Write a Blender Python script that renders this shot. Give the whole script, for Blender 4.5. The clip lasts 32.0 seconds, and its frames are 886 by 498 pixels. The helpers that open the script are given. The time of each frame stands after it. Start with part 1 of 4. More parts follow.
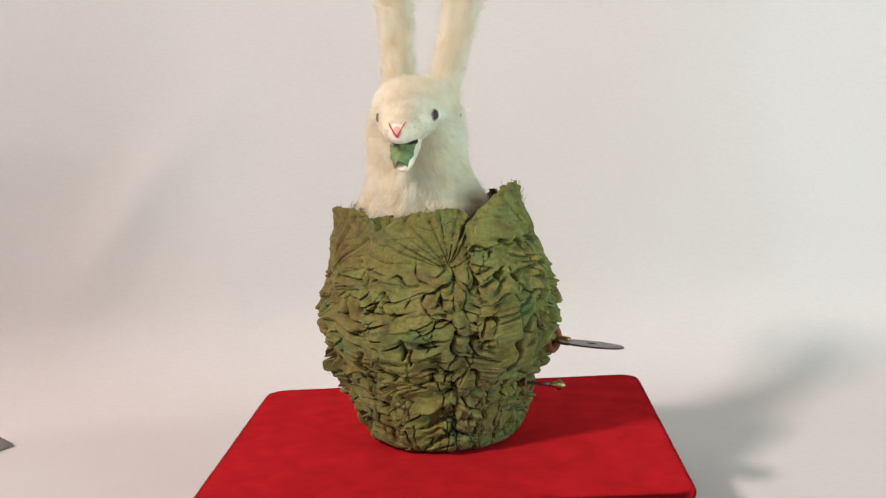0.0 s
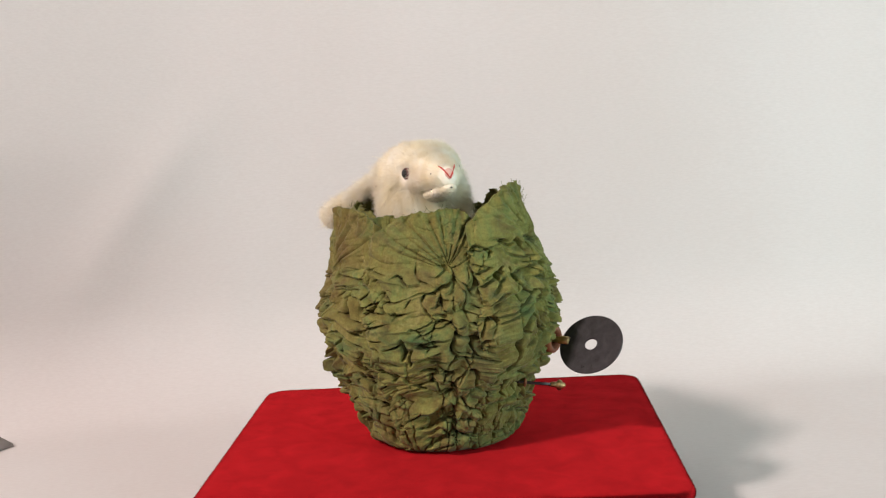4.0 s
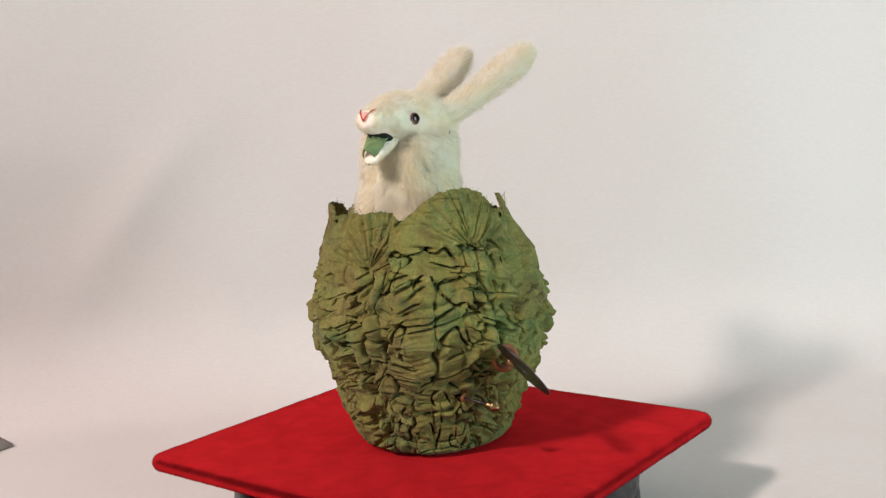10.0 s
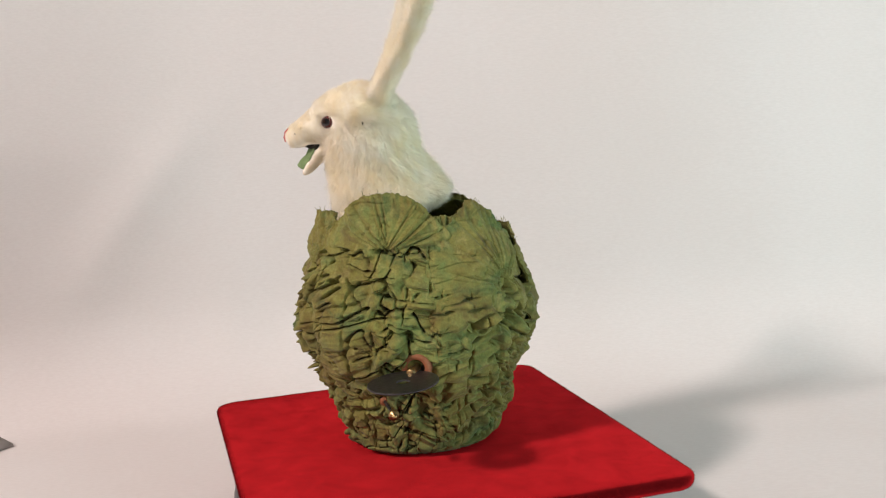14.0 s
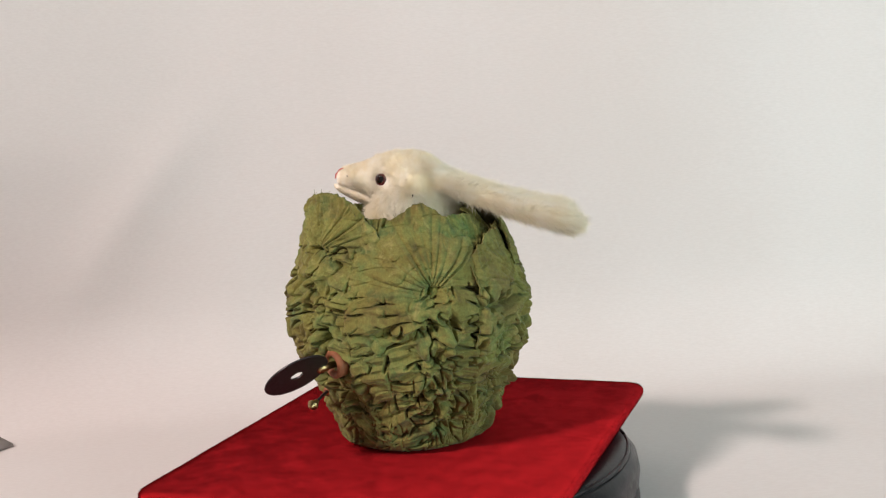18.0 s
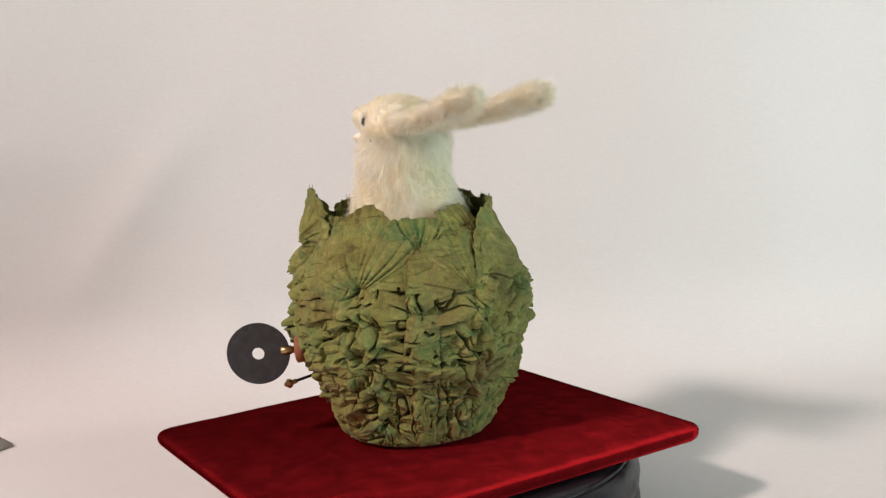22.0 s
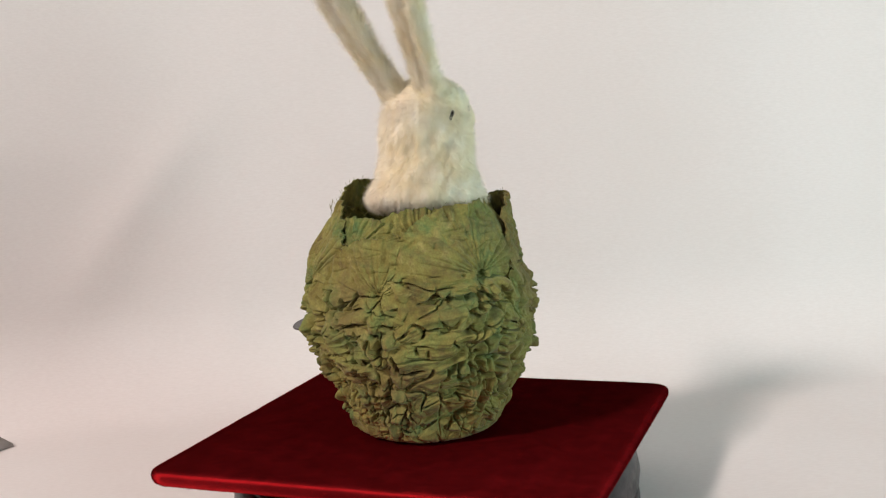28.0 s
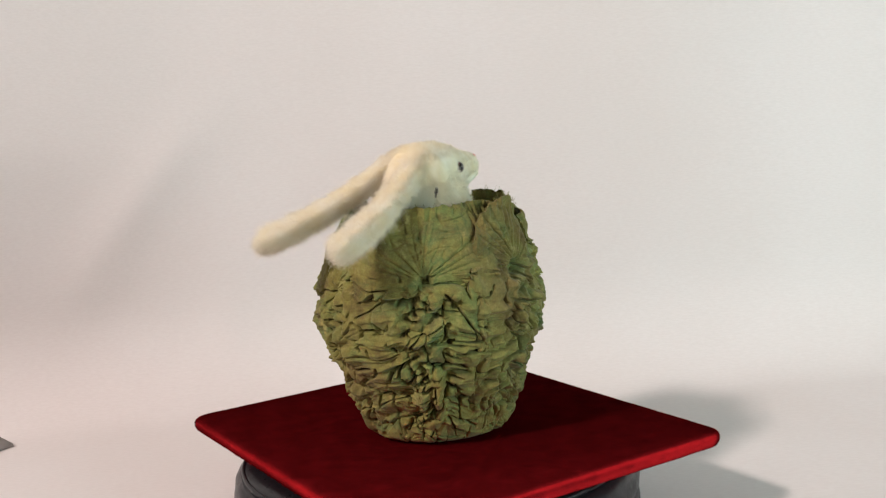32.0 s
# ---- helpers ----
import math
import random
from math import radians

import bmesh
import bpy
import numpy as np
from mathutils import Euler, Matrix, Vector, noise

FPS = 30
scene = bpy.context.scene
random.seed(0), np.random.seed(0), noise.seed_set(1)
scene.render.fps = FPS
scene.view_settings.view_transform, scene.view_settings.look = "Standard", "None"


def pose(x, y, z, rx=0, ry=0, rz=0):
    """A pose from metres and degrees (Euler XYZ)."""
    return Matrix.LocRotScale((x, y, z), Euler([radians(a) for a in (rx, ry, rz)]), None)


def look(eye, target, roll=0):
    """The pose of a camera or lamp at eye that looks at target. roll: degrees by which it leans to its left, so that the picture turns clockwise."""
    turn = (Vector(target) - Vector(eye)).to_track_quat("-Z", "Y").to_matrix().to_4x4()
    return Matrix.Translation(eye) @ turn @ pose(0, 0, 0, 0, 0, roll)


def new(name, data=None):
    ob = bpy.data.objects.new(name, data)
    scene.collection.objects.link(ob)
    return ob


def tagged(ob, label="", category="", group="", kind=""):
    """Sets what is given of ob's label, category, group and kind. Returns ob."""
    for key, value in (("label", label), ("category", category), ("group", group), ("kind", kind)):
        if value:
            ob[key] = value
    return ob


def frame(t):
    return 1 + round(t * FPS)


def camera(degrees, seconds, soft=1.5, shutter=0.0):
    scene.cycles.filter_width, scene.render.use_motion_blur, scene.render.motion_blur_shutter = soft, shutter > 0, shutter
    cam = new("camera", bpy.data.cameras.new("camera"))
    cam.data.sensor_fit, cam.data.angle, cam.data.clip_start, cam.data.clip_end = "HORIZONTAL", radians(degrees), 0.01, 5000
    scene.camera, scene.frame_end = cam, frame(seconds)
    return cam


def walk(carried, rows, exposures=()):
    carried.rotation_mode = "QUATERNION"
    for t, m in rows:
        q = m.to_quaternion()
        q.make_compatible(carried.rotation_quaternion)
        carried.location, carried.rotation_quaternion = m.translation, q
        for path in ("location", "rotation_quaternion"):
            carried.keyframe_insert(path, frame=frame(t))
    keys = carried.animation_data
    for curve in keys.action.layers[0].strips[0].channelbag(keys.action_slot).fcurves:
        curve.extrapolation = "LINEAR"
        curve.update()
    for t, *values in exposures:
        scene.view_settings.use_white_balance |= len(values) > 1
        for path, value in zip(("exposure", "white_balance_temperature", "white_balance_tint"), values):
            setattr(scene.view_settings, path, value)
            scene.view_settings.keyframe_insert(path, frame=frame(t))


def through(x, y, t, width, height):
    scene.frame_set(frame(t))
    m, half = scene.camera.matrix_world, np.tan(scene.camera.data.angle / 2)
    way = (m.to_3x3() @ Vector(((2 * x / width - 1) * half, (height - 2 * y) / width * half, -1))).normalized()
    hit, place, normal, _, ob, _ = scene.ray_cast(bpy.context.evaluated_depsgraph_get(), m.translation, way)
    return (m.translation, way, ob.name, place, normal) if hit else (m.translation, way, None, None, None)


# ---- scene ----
SECONDS = 32.0
LIFT = 0.060          # height of the turning plane over the cloth
EYE = Vector((0.0, -0.7576, 0.3079))
AIM = EYE + Vector((0.01842, 0.98946, -0.14364))
cam = camera(44.72, SECONDS, soft=1.2, shutter=0.5)
walk(cam, [(0, look(EYE, AIM, -3.47)), (SECONDS, look(EYE, AIM, -3.47))])

# ---- light ----
world = bpy.data.worlds.new("room_air")
scene.world = world
world.use_nodes = True
world.node_tree.nodes["Background"].inputs[0].default_value = (0.95, 0.97, 1.0, 1)
world.node_tree.nodes["Background"].inputs[1].default_value = 0.02


def area_lamp(name, place, target, size, power, colour):
    data = bpy.data.lights.new(name, "AREA")
    data.shape, data.size, data.energy, data.color = "DISK", size, power, colour
    ob = new(name, data)
    ob.matrix_world = look(place, target)
    return ob


KEY_FROM = Vector((-0.585, -0.485, 0.65)).normalized()
area_lamp("key_lamp", Vector((0, 0, LIFT + 0.05)) + KEY_FROM * 3.4, (0, 0, LIFT + 0.05), 0.40, 110, (1.0, 0.830, 0.785))
area_lamp("fill_lamp", (1.30, -0.90, 0.42), (0.3, 0.35, 0.25), 1.0, 14.0, (0.75, 1.0, 0.995))
scene.view_settings.exposure = 0.0


# ---- materials ----
class Nodes:
    """A short way to write node trees."""

    def __init__(self, name):
        self.m = bpy.data.materials.new(name)
        self.m.use_nodes = True
        self.t = self.m.node_tree
        self.b = self.t.nodes["Principled BSDF"]
        self.out = self.t.nodes["Material Output"]

    def add(self, kind, **values):
        n = self.t.nodes.new(kind)
        for k, v in values.items():
            setattr(n, k, v)
        return n

    def link(self, a, b):
        self.t.links.new(a, b)

    def coords(self, scale=1.0, kind="Object"):
        c = self.add("ShaderNodeTexCoord")
        m = self.add("ShaderNodeMapping")
        m.inputs["Scale"].default_value = (scale, scale, scale) if isinstance(scale, (int, float)) else scale
        self.link(c.outputs[kind], m.inputs["Vector"])
        return m.outputs["Vector"]

    def noise(self, scale, detail=4, rough=0.55, vector=None, distortion=0.0):
        n = self.add("ShaderNodeTexNoise")
        n.inputs["Scale"].default_value, n.inputs["Detail"].default_value = scale, detail
        n.inputs["Roughness"].default_value, n.inputs["Distortion"].default_value = rough, distortion
        self.link(vector or self.coords(), n.inputs["Vector"])
        return n.outputs["Fac"]

    def ramp(self, fac, *stops):
        r = self.add("ShaderNodeValToRGB")
        e = r.color_ramp.elements
        while len(e) < len(stops):
            e.new(0.5)
        for el, (p, c) in zip(e, stops):
            el.position = p
            el.color = (*c, 1) if len(c) == 3 else c
        self.link(fac, r.inputs["Fac"])
        return r.outputs["Color"]

    def mix(self, fac, a, b, blend="MIX"):
        x = self.add("ShaderNodeMix", data_type="RGBA", blend_type=blend)
        if isinstance(fac, (int, float)):
            x.inputs[0].default_value = fac
        else:
            self.link(fac, x.inputs[0])
        for s, v in ((x.inputs[6], a), (x.inputs[7], b)):
            if isinstance(v, tuple):
                s.default_value = (*v, 1)
            else:
                self.link(v, s)
        return x.outputs[2]

    def bump(self, height, strength, distance, normal=None):
        b = self.add("ShaderNodeBump")
        b.inputs["Strength"].default_value, b.inputs["Distance"].default_value = strength, distance
        self.link(height, b.inputs["Height"])
        if normal:
            self.link(normal, b.inputs["Normal"])
        return b.outputs["Normal"]

    def set(self, **values):
        for k, v in values.items():
            s = self.b.inputs[k.replace("_", " ")]
            if isinstance(v, (int, float)):
                s.default_value = v
            elif isinstance(v, tuple):
                s.default_value = (*v, 1) if len(v) == 3 else v
            else:
                self.link(v, s)
        return self


def cabbage_cloth(name, shift):
    n = Nodes(name)
    c = n.coords()
    base = n.ramp(n.noise(42, 5, 0.62, c), (0.28, (0.105, 0.085, 0.030)), (0.40, (0.190, 0.172, 0.048)), (0.53, (0.225, 0.225, 0.066)), (0.66, (0.160, 0.205, 0.064)), (0.80, (0.070, 0.160, 0.068)))
    teal = n.ramp(n.noise(30, 4, 0.62, n.coords((1, 1, 1.5)), 0.8), (0.52, (0, 0, 0)), (0.68, (0.58, 0.58, 0.58)))
    col = n.mix(teal, base, (0.055, 0.132, 0.056))
    pale = n.ramp(n.noise(58, 5, 0.68, n.coords((1.3, 1.3, 1)), 0.8), (0.55, (0, 0, 0)), (0.68, (0.75, 0.75, 0.75)))
    col = n.mix(pale, col, (0.325, 0.300, 0.110))
    dirt = n.ramp(n.noise(75, 6, 0.65, c, 0.4), (0.52, (0, 0, 0)), (0.72, (0.7, 0.7, 0.7)))
    col = n.mix(dirt, col, (0.110, 0.076, 0.036))
    stain = n.ramp(n.noise(13, 4, 0.6, c, 0.4), (0.50, (0, 0, 0)), (0.66, (0.5, 0.5, 0.5)))
    col = n.mix(stain, col, (0.150, 0.100, 0.042))
    weave = n.noise(900, 2, 0.5, n.coords((1, 1, 0.5)))
    col = n.mix(n.ramp(weave, (0.3, (0, 0, 0)), (0.7, (1, 1, 1))), n.mix(0.22, col, (0.02, 0.02, 0.01)), col)
    mottle = n.ramp(n.noise(230, 4, 0.7, n.coords((1, 1, 1.8))), (0.32, (0.86, 0.86, 0.84)), (0.64, (1.16, 1.16, 1.14)))
    col = n.mix(1.0, col, mottle, "MULTIPLY")
    hs = n.add("ShaderNodeHueSaturation")
    hs.inputs["Hue"].default_value, hs.inputs["Value"].default_value = 0.5 + 0.012 * shift, 1.0 + 0.05 * shift
    n.link(col, hs.inputs["Color"])
    fine = n.bump(weave, 0.22, 0.0005)
    n.set(Base_Color=hs.outputs["Color"], Roughness=0.9, Sheen_Weight=0.08, Specular_IOR_Level=0.15)
    n.link(n.bump(n.noise(120, 4, 0.55, c, 0.8), 0.32, 0.0018, fine), n.b.inputs["Normal"])
    return n.m


def velvet():
    """Red velvet whose pile leans one way; a hand-set ramp over view angle brightens or darkens its sheen."""
    n = Nodes("red_velvet")
    c = n.coords()
    lean, way = radians(13), radians(-62)
    wob = n.noise(42, 5, 0.6, c, 0.5)
    v = n.add("ShaderNodeCombineXYZ")
    v.inputs[0].default_value, v.inputs[1].default_value, v.inputs[2].default_value = math.sin(lean) * math.cos(way), math.sin(lean) * math.sin(way), math.cos(lean)
    up = n.add("ShaderNodeCombineXYZ")
    up.inputs[2].default_value = 1.0
    face = n.add("ShaderNodeTexCoord").outputs["Normal"]

    def vec(op, a, b):
        k = n.add("ShaderNodeVectorMath", operation=op)
        n.link(a, k.inputs[0])
        n.link(b, k.inputs[1])
        return k.outputs["Value"] if op == "DOT_PRODUCT" else k.outputs["Vector"]

    # the lean of the pile on the top, carried round the wrapped edges
    w = vec("CROSS_PRODUCT", up.outputs[0], face)
    a1 = vec("CROSS_PRODUCT", w, v.outputs[0])
    a2 = vec("CROSS_PRODUCT", w, a1)
    c1 = n.add("ShaderNodeMath", operation="ADD")
    n.link(vec("DOT_PRODUCT", up.outputs[0], face), c1.inputs[0])
    c1.inputs[1].default_value = 1.05
    c2 = n.add("ShaderNodeMath", operation="DIVIDE")
    c2.inputs[0].default_value = 1.0
    n.link(c1.outputs[0], c2.inputs[1])
    sc = n.add("ShaderNodeVectorMath", operation="SCALE")
    n.link(a2, sc.inputs[0])
    n.link(c2.outputs[0], sc.inputs["Scale"])
    tot = vec("ADD", vec("ADD", v.outputs[0], a1), sc.outputs[0])
    tr = n.add("ShaderNodeVectorTransform", vector_type="NORMAL", convert_from="OBJECT", convert_to="WORLD")
    n.link(tot, tr.inputs[0])
    add = n.add("ShaderNodeVectorMath", operation="NORMALIZE")
    n.link(tr.outputs[0], add.inputs[0])
    pile = n.bump(n.noise(1200, 2, 0.5, c), 0.24, 0.0007, add.outputs[0])
    pile = n.bump(wob, 0.03, 0.008, pile)
    col = n.ramp(n.noise(48, 6, 0.62, c, 0.5), (0.28, (0.54, 0.022, 0.029)), (0.50, (0.62, 0.026, 0.034)), (0.74, (0.70, 0.030, 0.040)))
    n.set(Base_Color=n.mix(1.0, col, (0.05, 0.05, 0.05), "MULTIPLY"), Roughness=0.95, Specular_IOR_Level=0.0, Normal=n.bump(n.noise(1500, 2, 0.5, c), 0.35, 0.0008))
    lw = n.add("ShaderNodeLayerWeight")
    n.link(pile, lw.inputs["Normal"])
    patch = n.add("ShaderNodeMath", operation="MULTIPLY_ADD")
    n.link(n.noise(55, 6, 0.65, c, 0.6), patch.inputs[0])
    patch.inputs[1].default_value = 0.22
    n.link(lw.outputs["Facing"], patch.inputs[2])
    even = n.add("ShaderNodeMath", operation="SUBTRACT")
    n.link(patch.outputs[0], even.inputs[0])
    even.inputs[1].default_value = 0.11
    # sheen painted by view angle into the gloss colour, whatever the lamps do
    view_sheen = n.ramp(even.outputs[0], (0.0, (0.17, 0.17, 0.17)), (0.26, (0.32, 0.32, 0.32)), (0.40, (1.02, 1.02, 1.02)), (0.60, (1, 1, 1)), (0.69, (0.43, 0.43, 0.43)), (0.80, (0.12, 0.12, 0.12)), (0.96, (0, 0, 0)))
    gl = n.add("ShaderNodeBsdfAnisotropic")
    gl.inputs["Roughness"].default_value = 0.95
    n.link(n.mix(1.0, col, view_sheen, "MULTIPLY"), gl.inputs["Color"])
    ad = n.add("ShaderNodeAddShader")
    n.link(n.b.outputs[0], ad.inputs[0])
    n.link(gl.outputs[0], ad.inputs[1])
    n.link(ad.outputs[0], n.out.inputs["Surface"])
    return n.m


def fur(name, a, b, through):
    n = Nodes(name)
    col = n.ramp(n.noise(42, 5, 0.6), (0.30, a), (0.62, b))
    tan = n.ramp(n.noise(26, 5, 0.65, None, 0.6), (0.50, (0, 0, 0)), (0.72, (0.34, 0.34, 0.34)))
    col = n.mix(tan, col, (0.88, 0.75, 0.54))
    wisp = n.ramp(n.noise(190, 3, 0.6, n.coords((1, 1, 0.35))), (0.40, (0.94, 0.92, 0.87)), (0.62, (1, 1, 1)))
    col = n.mix(1.0, col, wisp, "MULTIPLY")
    n.set(Base_Color=col, Roughness=0.75, Specular_IOR_Level=0.2, Sheen_Weight=0.1)
    tl = n.add("ShaderNodeBsdfTranslucent")
    n.link(col, tl.inputs["Color"])
    ms = n.add("ShaderNodeMixShader")
    ms.inputs[0].default_value = through
    n.link(n.b.outputs[0], ms.inputs[1])
    n.link(tl.outputs[0], ms.inputs[2])
    n.link(ms.outputs[0], n.out.inputs["Surface"])
    return n.m


def plain(name, colour, rough, metal=0.0, spec=0.5, vary=0.12, scale=60, bump=0.0, bscale=300):
    n = Nodes(name)
    dark = tuple(x * (1 - vary) for x in colour)
    light = tuple(min(1, x * (1 + vary)) for x in colour)
    col = n.ramp(n.noise(scale, 5, 0.6), (0.3, dark), (0.7, light))
    rr = n.ramp(n.noise(scale * 2.3, 4, 0.6), (0.3, (rough * 0.8,) * 3), (0.7, (min(1, rough * 1.2),) * 3))
    n.set(Base_Color=col, Roughness=rr, Metallic=metal, Specular_IOR_Level=spec)
    if bump:
        n.set(Normal=n.bump(n.noise(bscale, 4, 0.6), bump, 0.001))
    return n.m


def backdrop_cloth():
    n = Nodes("white_backdrop_cloth")
    weave = n.noise(420, 2, 0.5, n.coords((0.4, 1, 1.6)))
    big = n.noise(3.5, 3, 0.5)
    col = n.mix(n.ramp(weave, (0.3, (0, 0, 0)), (0.7, (1, 1, 1))), (0.716, 0.699, 0.689), (0.746, 0.731, 0.723))
    col = n.mix(n.ramp(big, (0.35, (0, 0, 0)), (0.65, (1, 1, 1))), col, n.mix(1.0, col, (0.965, 0.95, 0.94), "MULTIPLY"))
    n.set(Base_Color=col, Roughness=0.92, Specular_IOR_Level=0.1, Normal=n.bump(weave, 0.12, 0.0008))
    return n.m


CLOTH = [cabbage_cloth("green_leaf_cloth", 0.0), cabbage_cloth("bright_green_leaf_cloth", 0.8), cabbage_cloth("olive_leaf_cloth", -0.8)]
VELVET = velvet()
FUR = fur("white_fur_skin", (0.99, 0.94, 0.77), (1.0, 0.99, 0.91), 0.0)
FUR_HAIR = fur("white_fur_hair", (0.99, 0.95, 0.79), (1.0, 0.995, 0.93), 0.45)
SKIN = plain("pink_nose", (0.80, 0.52, 0.44), 0.7)
STITCH = plain("red_stitch", (0.60, 0.07, 0.05), 0.6)
EYE_RED = plain("dark_red_glass_eye", (0.095, 0.010, 0.010), 0.05, 0, 0.8)
PUPIL = plain("black_pupil", (0.004, 0.003, 0.003), 0.05, 0, 0.8)
MOUTH = plain("dark_mouth", (0.012, 0.012, 0.010), 0.8)
LEAF_GREEN = plain("chewed_leaf_cloth", (0.185, 0.275, 0.125), 0.85, 0, 0.2, 0.3, 120, 0.4)
STEEL = plain("dark_worn_steel", (0.055, 0.052, 0.055), 0.34, 0.7, 0.5, 0.25, 140, 0.08, 500)
BRASS = plain("old_brass", (0.44, 0.32, 0.15), 0.36, 1.0, 0.5, 0.25, 200)
WOOD = plain("brown_wood_ring", (0.27, 0.105, 0.05), 0.6, 0, 0.3, 0.25, 150, 0.2)
DARK = plain("dark_inside", (0.015, 0.014, 0.010), 0.95, 0, 0.1)
LEATHER = plain("black_leather", (0.012, 0.012, 0.015), 0.33, 0, 0.34, 0.25, 90, 0.25, 420)
WHITE = backdrop_cloth()
PAINT = plain("room_wall_paint", (0.32, 0.31, 0.30), 0.9, 0, 0.2, 0.03, 3)
# tint chosen for the pink bounce it throws, not a known wall colour
WARM_BOUNCE = plain("warm_bounce_paint", (0.55, 0.31, 0.26), 0.9, 0, 0.2, 0.03, 3)
# grey of a cast shadow, put into a solid colour
SHADOW_GREY = plain("shadow_sheet", (0.37, 0.34, 0.32), 0.9, 0, 0.1, 0.08, 30)


# ---- mesh tools ----
def mesh_object(name, verts, faces, material, parent=None, label="", smooth=True, lie=None):
    """One mesh object from arrays of points and faces, as a part of parent or as a thing."""
    me = bpy.data.meshes.new(name)
    me.from_pydata([tuple(v) for v in np.asarray(verts, float)] if not isinstance(verts, np.ndarray) else verts.tolist(), [], faces if isinstance(faces, list) else faces.tolist())
    me.materials.append(material)
    if smooth:
        me.polygons.foreach_set("use_smooth", [True] * len(me.polygons))
    me.update()
    if lie is not None:
        # the last points are fur: it takes up light as the coat it lies on
        nrm = np.zeros(len(me.vertices) * 3)
        me.vertex_normals.foreach_get("vector", nrm)
        nrm = nrm.reshape(-1, 3)
        k = len(lie)
        mixed = 0.42 * lie + 0.58 * nrm[-k:]
        nrm[-k:] = mixed / np.maximum(np.linalg.norm(mixed, axis=1, keepdims=True), 1e-9)
        me.normals_split_custom_set_from_vertices(nrm.tolist())
        me.materials.append(FUR_HAIR)
        hair = np.zeros(len(me.polygons), np.int32)
        hair[-(2 * k // 5):] = 1
        me.polygons.foreach_set("material_index", hair)
    ob = new(name, me)
    if parent:
        ob.parent = parent
    if label:
        ob["label"] = label
    return ob


def part(name, bm, material, parent=None, label=""):
    bmesh.ops.recalc_face_normals(bm, faces=bm.faces)
    me = bpy.data.meshes.new(name)
    bm.to_mesh(me)
    bm.free()
    me.materials.append(material)
    me.polygons.foreach_set("use_smooth", [True] * len(me.polygons))
    ob = new(name, me)
    if parent:
        ob.parent = parent
    if label:
        ob["label"] = label
    return ob


def hash2(ix, iy, seed):
    h = (ix * 374761393 + iy * 668265263 + seed * 974634777) & 0xFFFFFFFF
    h = ((h ^ (h >> 13)) * 1274126177) & 0xFFFFFFFF
    h = h ^ (h >> 16)
    return (h & 0xFFFF) / 65535.0 * 2 * np.pi


def gnoise(x, y, seed=0):
    """Smooth gradient noise over arrays, about -1 to 1."""
    ix, iy = np.floor(x).astype(np.int64), np.floor(y).astype(np.int64)
    fx, fy = x - ix, y - iy
    u, v = fx * fx * fx * (fx * (fx * 6 - 15) + 10), fy * fy * fy * (fy * (fy * 6 - 15) + 10)

    def corner(dx, dy):
        a = hash2(ix + dx, iy + dy, seed)
        return np.cos(a) * (fx - dx) + np.sin(a) * (fy - dy)

    a, b = corner(0, 0), corner(1, 0)
    c, d = corner(0, 1), corner(1, 1)
    return 1.5 * ((a + (b - a) * u) * (1 - v) + (c + (d - c) * u) * v)


def facets(x, y, seed=0):
    """Distance to the creases between uneven facets, over arrays: 0 on a crease, rising to the middle."""
    ix, iy = np.floor(x).astype(np.int64), np.floor(y).astype(np.int64)
    f1, f2 = np.full(x.shape, 9.0), np.full(x.shape, 9.0)
    for dx in (-1, 0, 1):
        for dy in (-1, 0, 1):
            a = hash2(ix + dx, iy + dy, seed)
            b = hash2(ix + dx, iy + dy, seed + 77)
            d = np.hypot(ix + dx + 0.5 + 0.48 * np.cos(a) * np.sin(b) - x, iy + dy + 0.5 + 0.48 * np.sin(a) * np.cos(b * 1.7) - y)
            f2 = np.where(d < f1, f1, np.minimum(f2, d))
            f1 = np.minimum(f1, d)
    return f2 - f1


def grid_faces(nu, nv, close_u=False):
    """Quads of a grid of nv rows with nu points each."""
    i = np.arange(nu if close_u else nu - 1)
    j = np.arange(nv - 1)
    I, J = np.meshgrid(i, j)
    I2 = (I + 1) % nu
    return np.stack([J * nu + I, J * nu + I2, (J + 1) * nu + I2, (J + 1) * nu + I], -1).reshape(-1, 4)


def smooth_rows(rows, n):
    """Rows of numbers, interpolated smoothly to n rows."""
    r = np.asarray(rows, float)
    t = np.linspace(0, len(r) - 1, n)
    k = np.clip(np.floor(t).astype(int), 0, len(r) - 2)
    f = (t - k)[:, None]
    p0, p1, p2, p3 = r[np.maximum(k - 1, 0)], r[k], r[k + 1], r[np.minimum(k + 2, len(r) - 1)]
    return 0.5 * (2 * p1 + (p2 - p0) * f + (2 * p0 - 5 * p1 + 4 * p2 - p3) * f ** 2 + (3 * p1 - p0 - 3 * p2 + p3) * f ** 3)


def turned(profile, n=48, centre=(0, 0, 0)):
    """Points and faces of a profile of (radius, height) turned round z, closed at both ends."""
    p = np.asarray(profile, float)
    a = np.linspace(0, 2 * np.pi, n, endpoint=False)
    v = np.stack([p[:, :1] * np.cos(a), p[:, :1] * np.sin(a), np.repeat(p[:, 1:], n, 1)], -1).reshape(-1, 3) + np.asarray(centre)
    f = grid_faces(n, len(p), True).tolist()
    f.append(list(range(n))[::-1])
    f.append(list(range((len(p) - 1) * n, len(p) * n)))
    return v, f


def aligned(m, v):
    """Points moved by a matrix."""
    r = np.array(m.to_3x3())
    return np.asarray(v) @ r.T + np.array(m.translation)


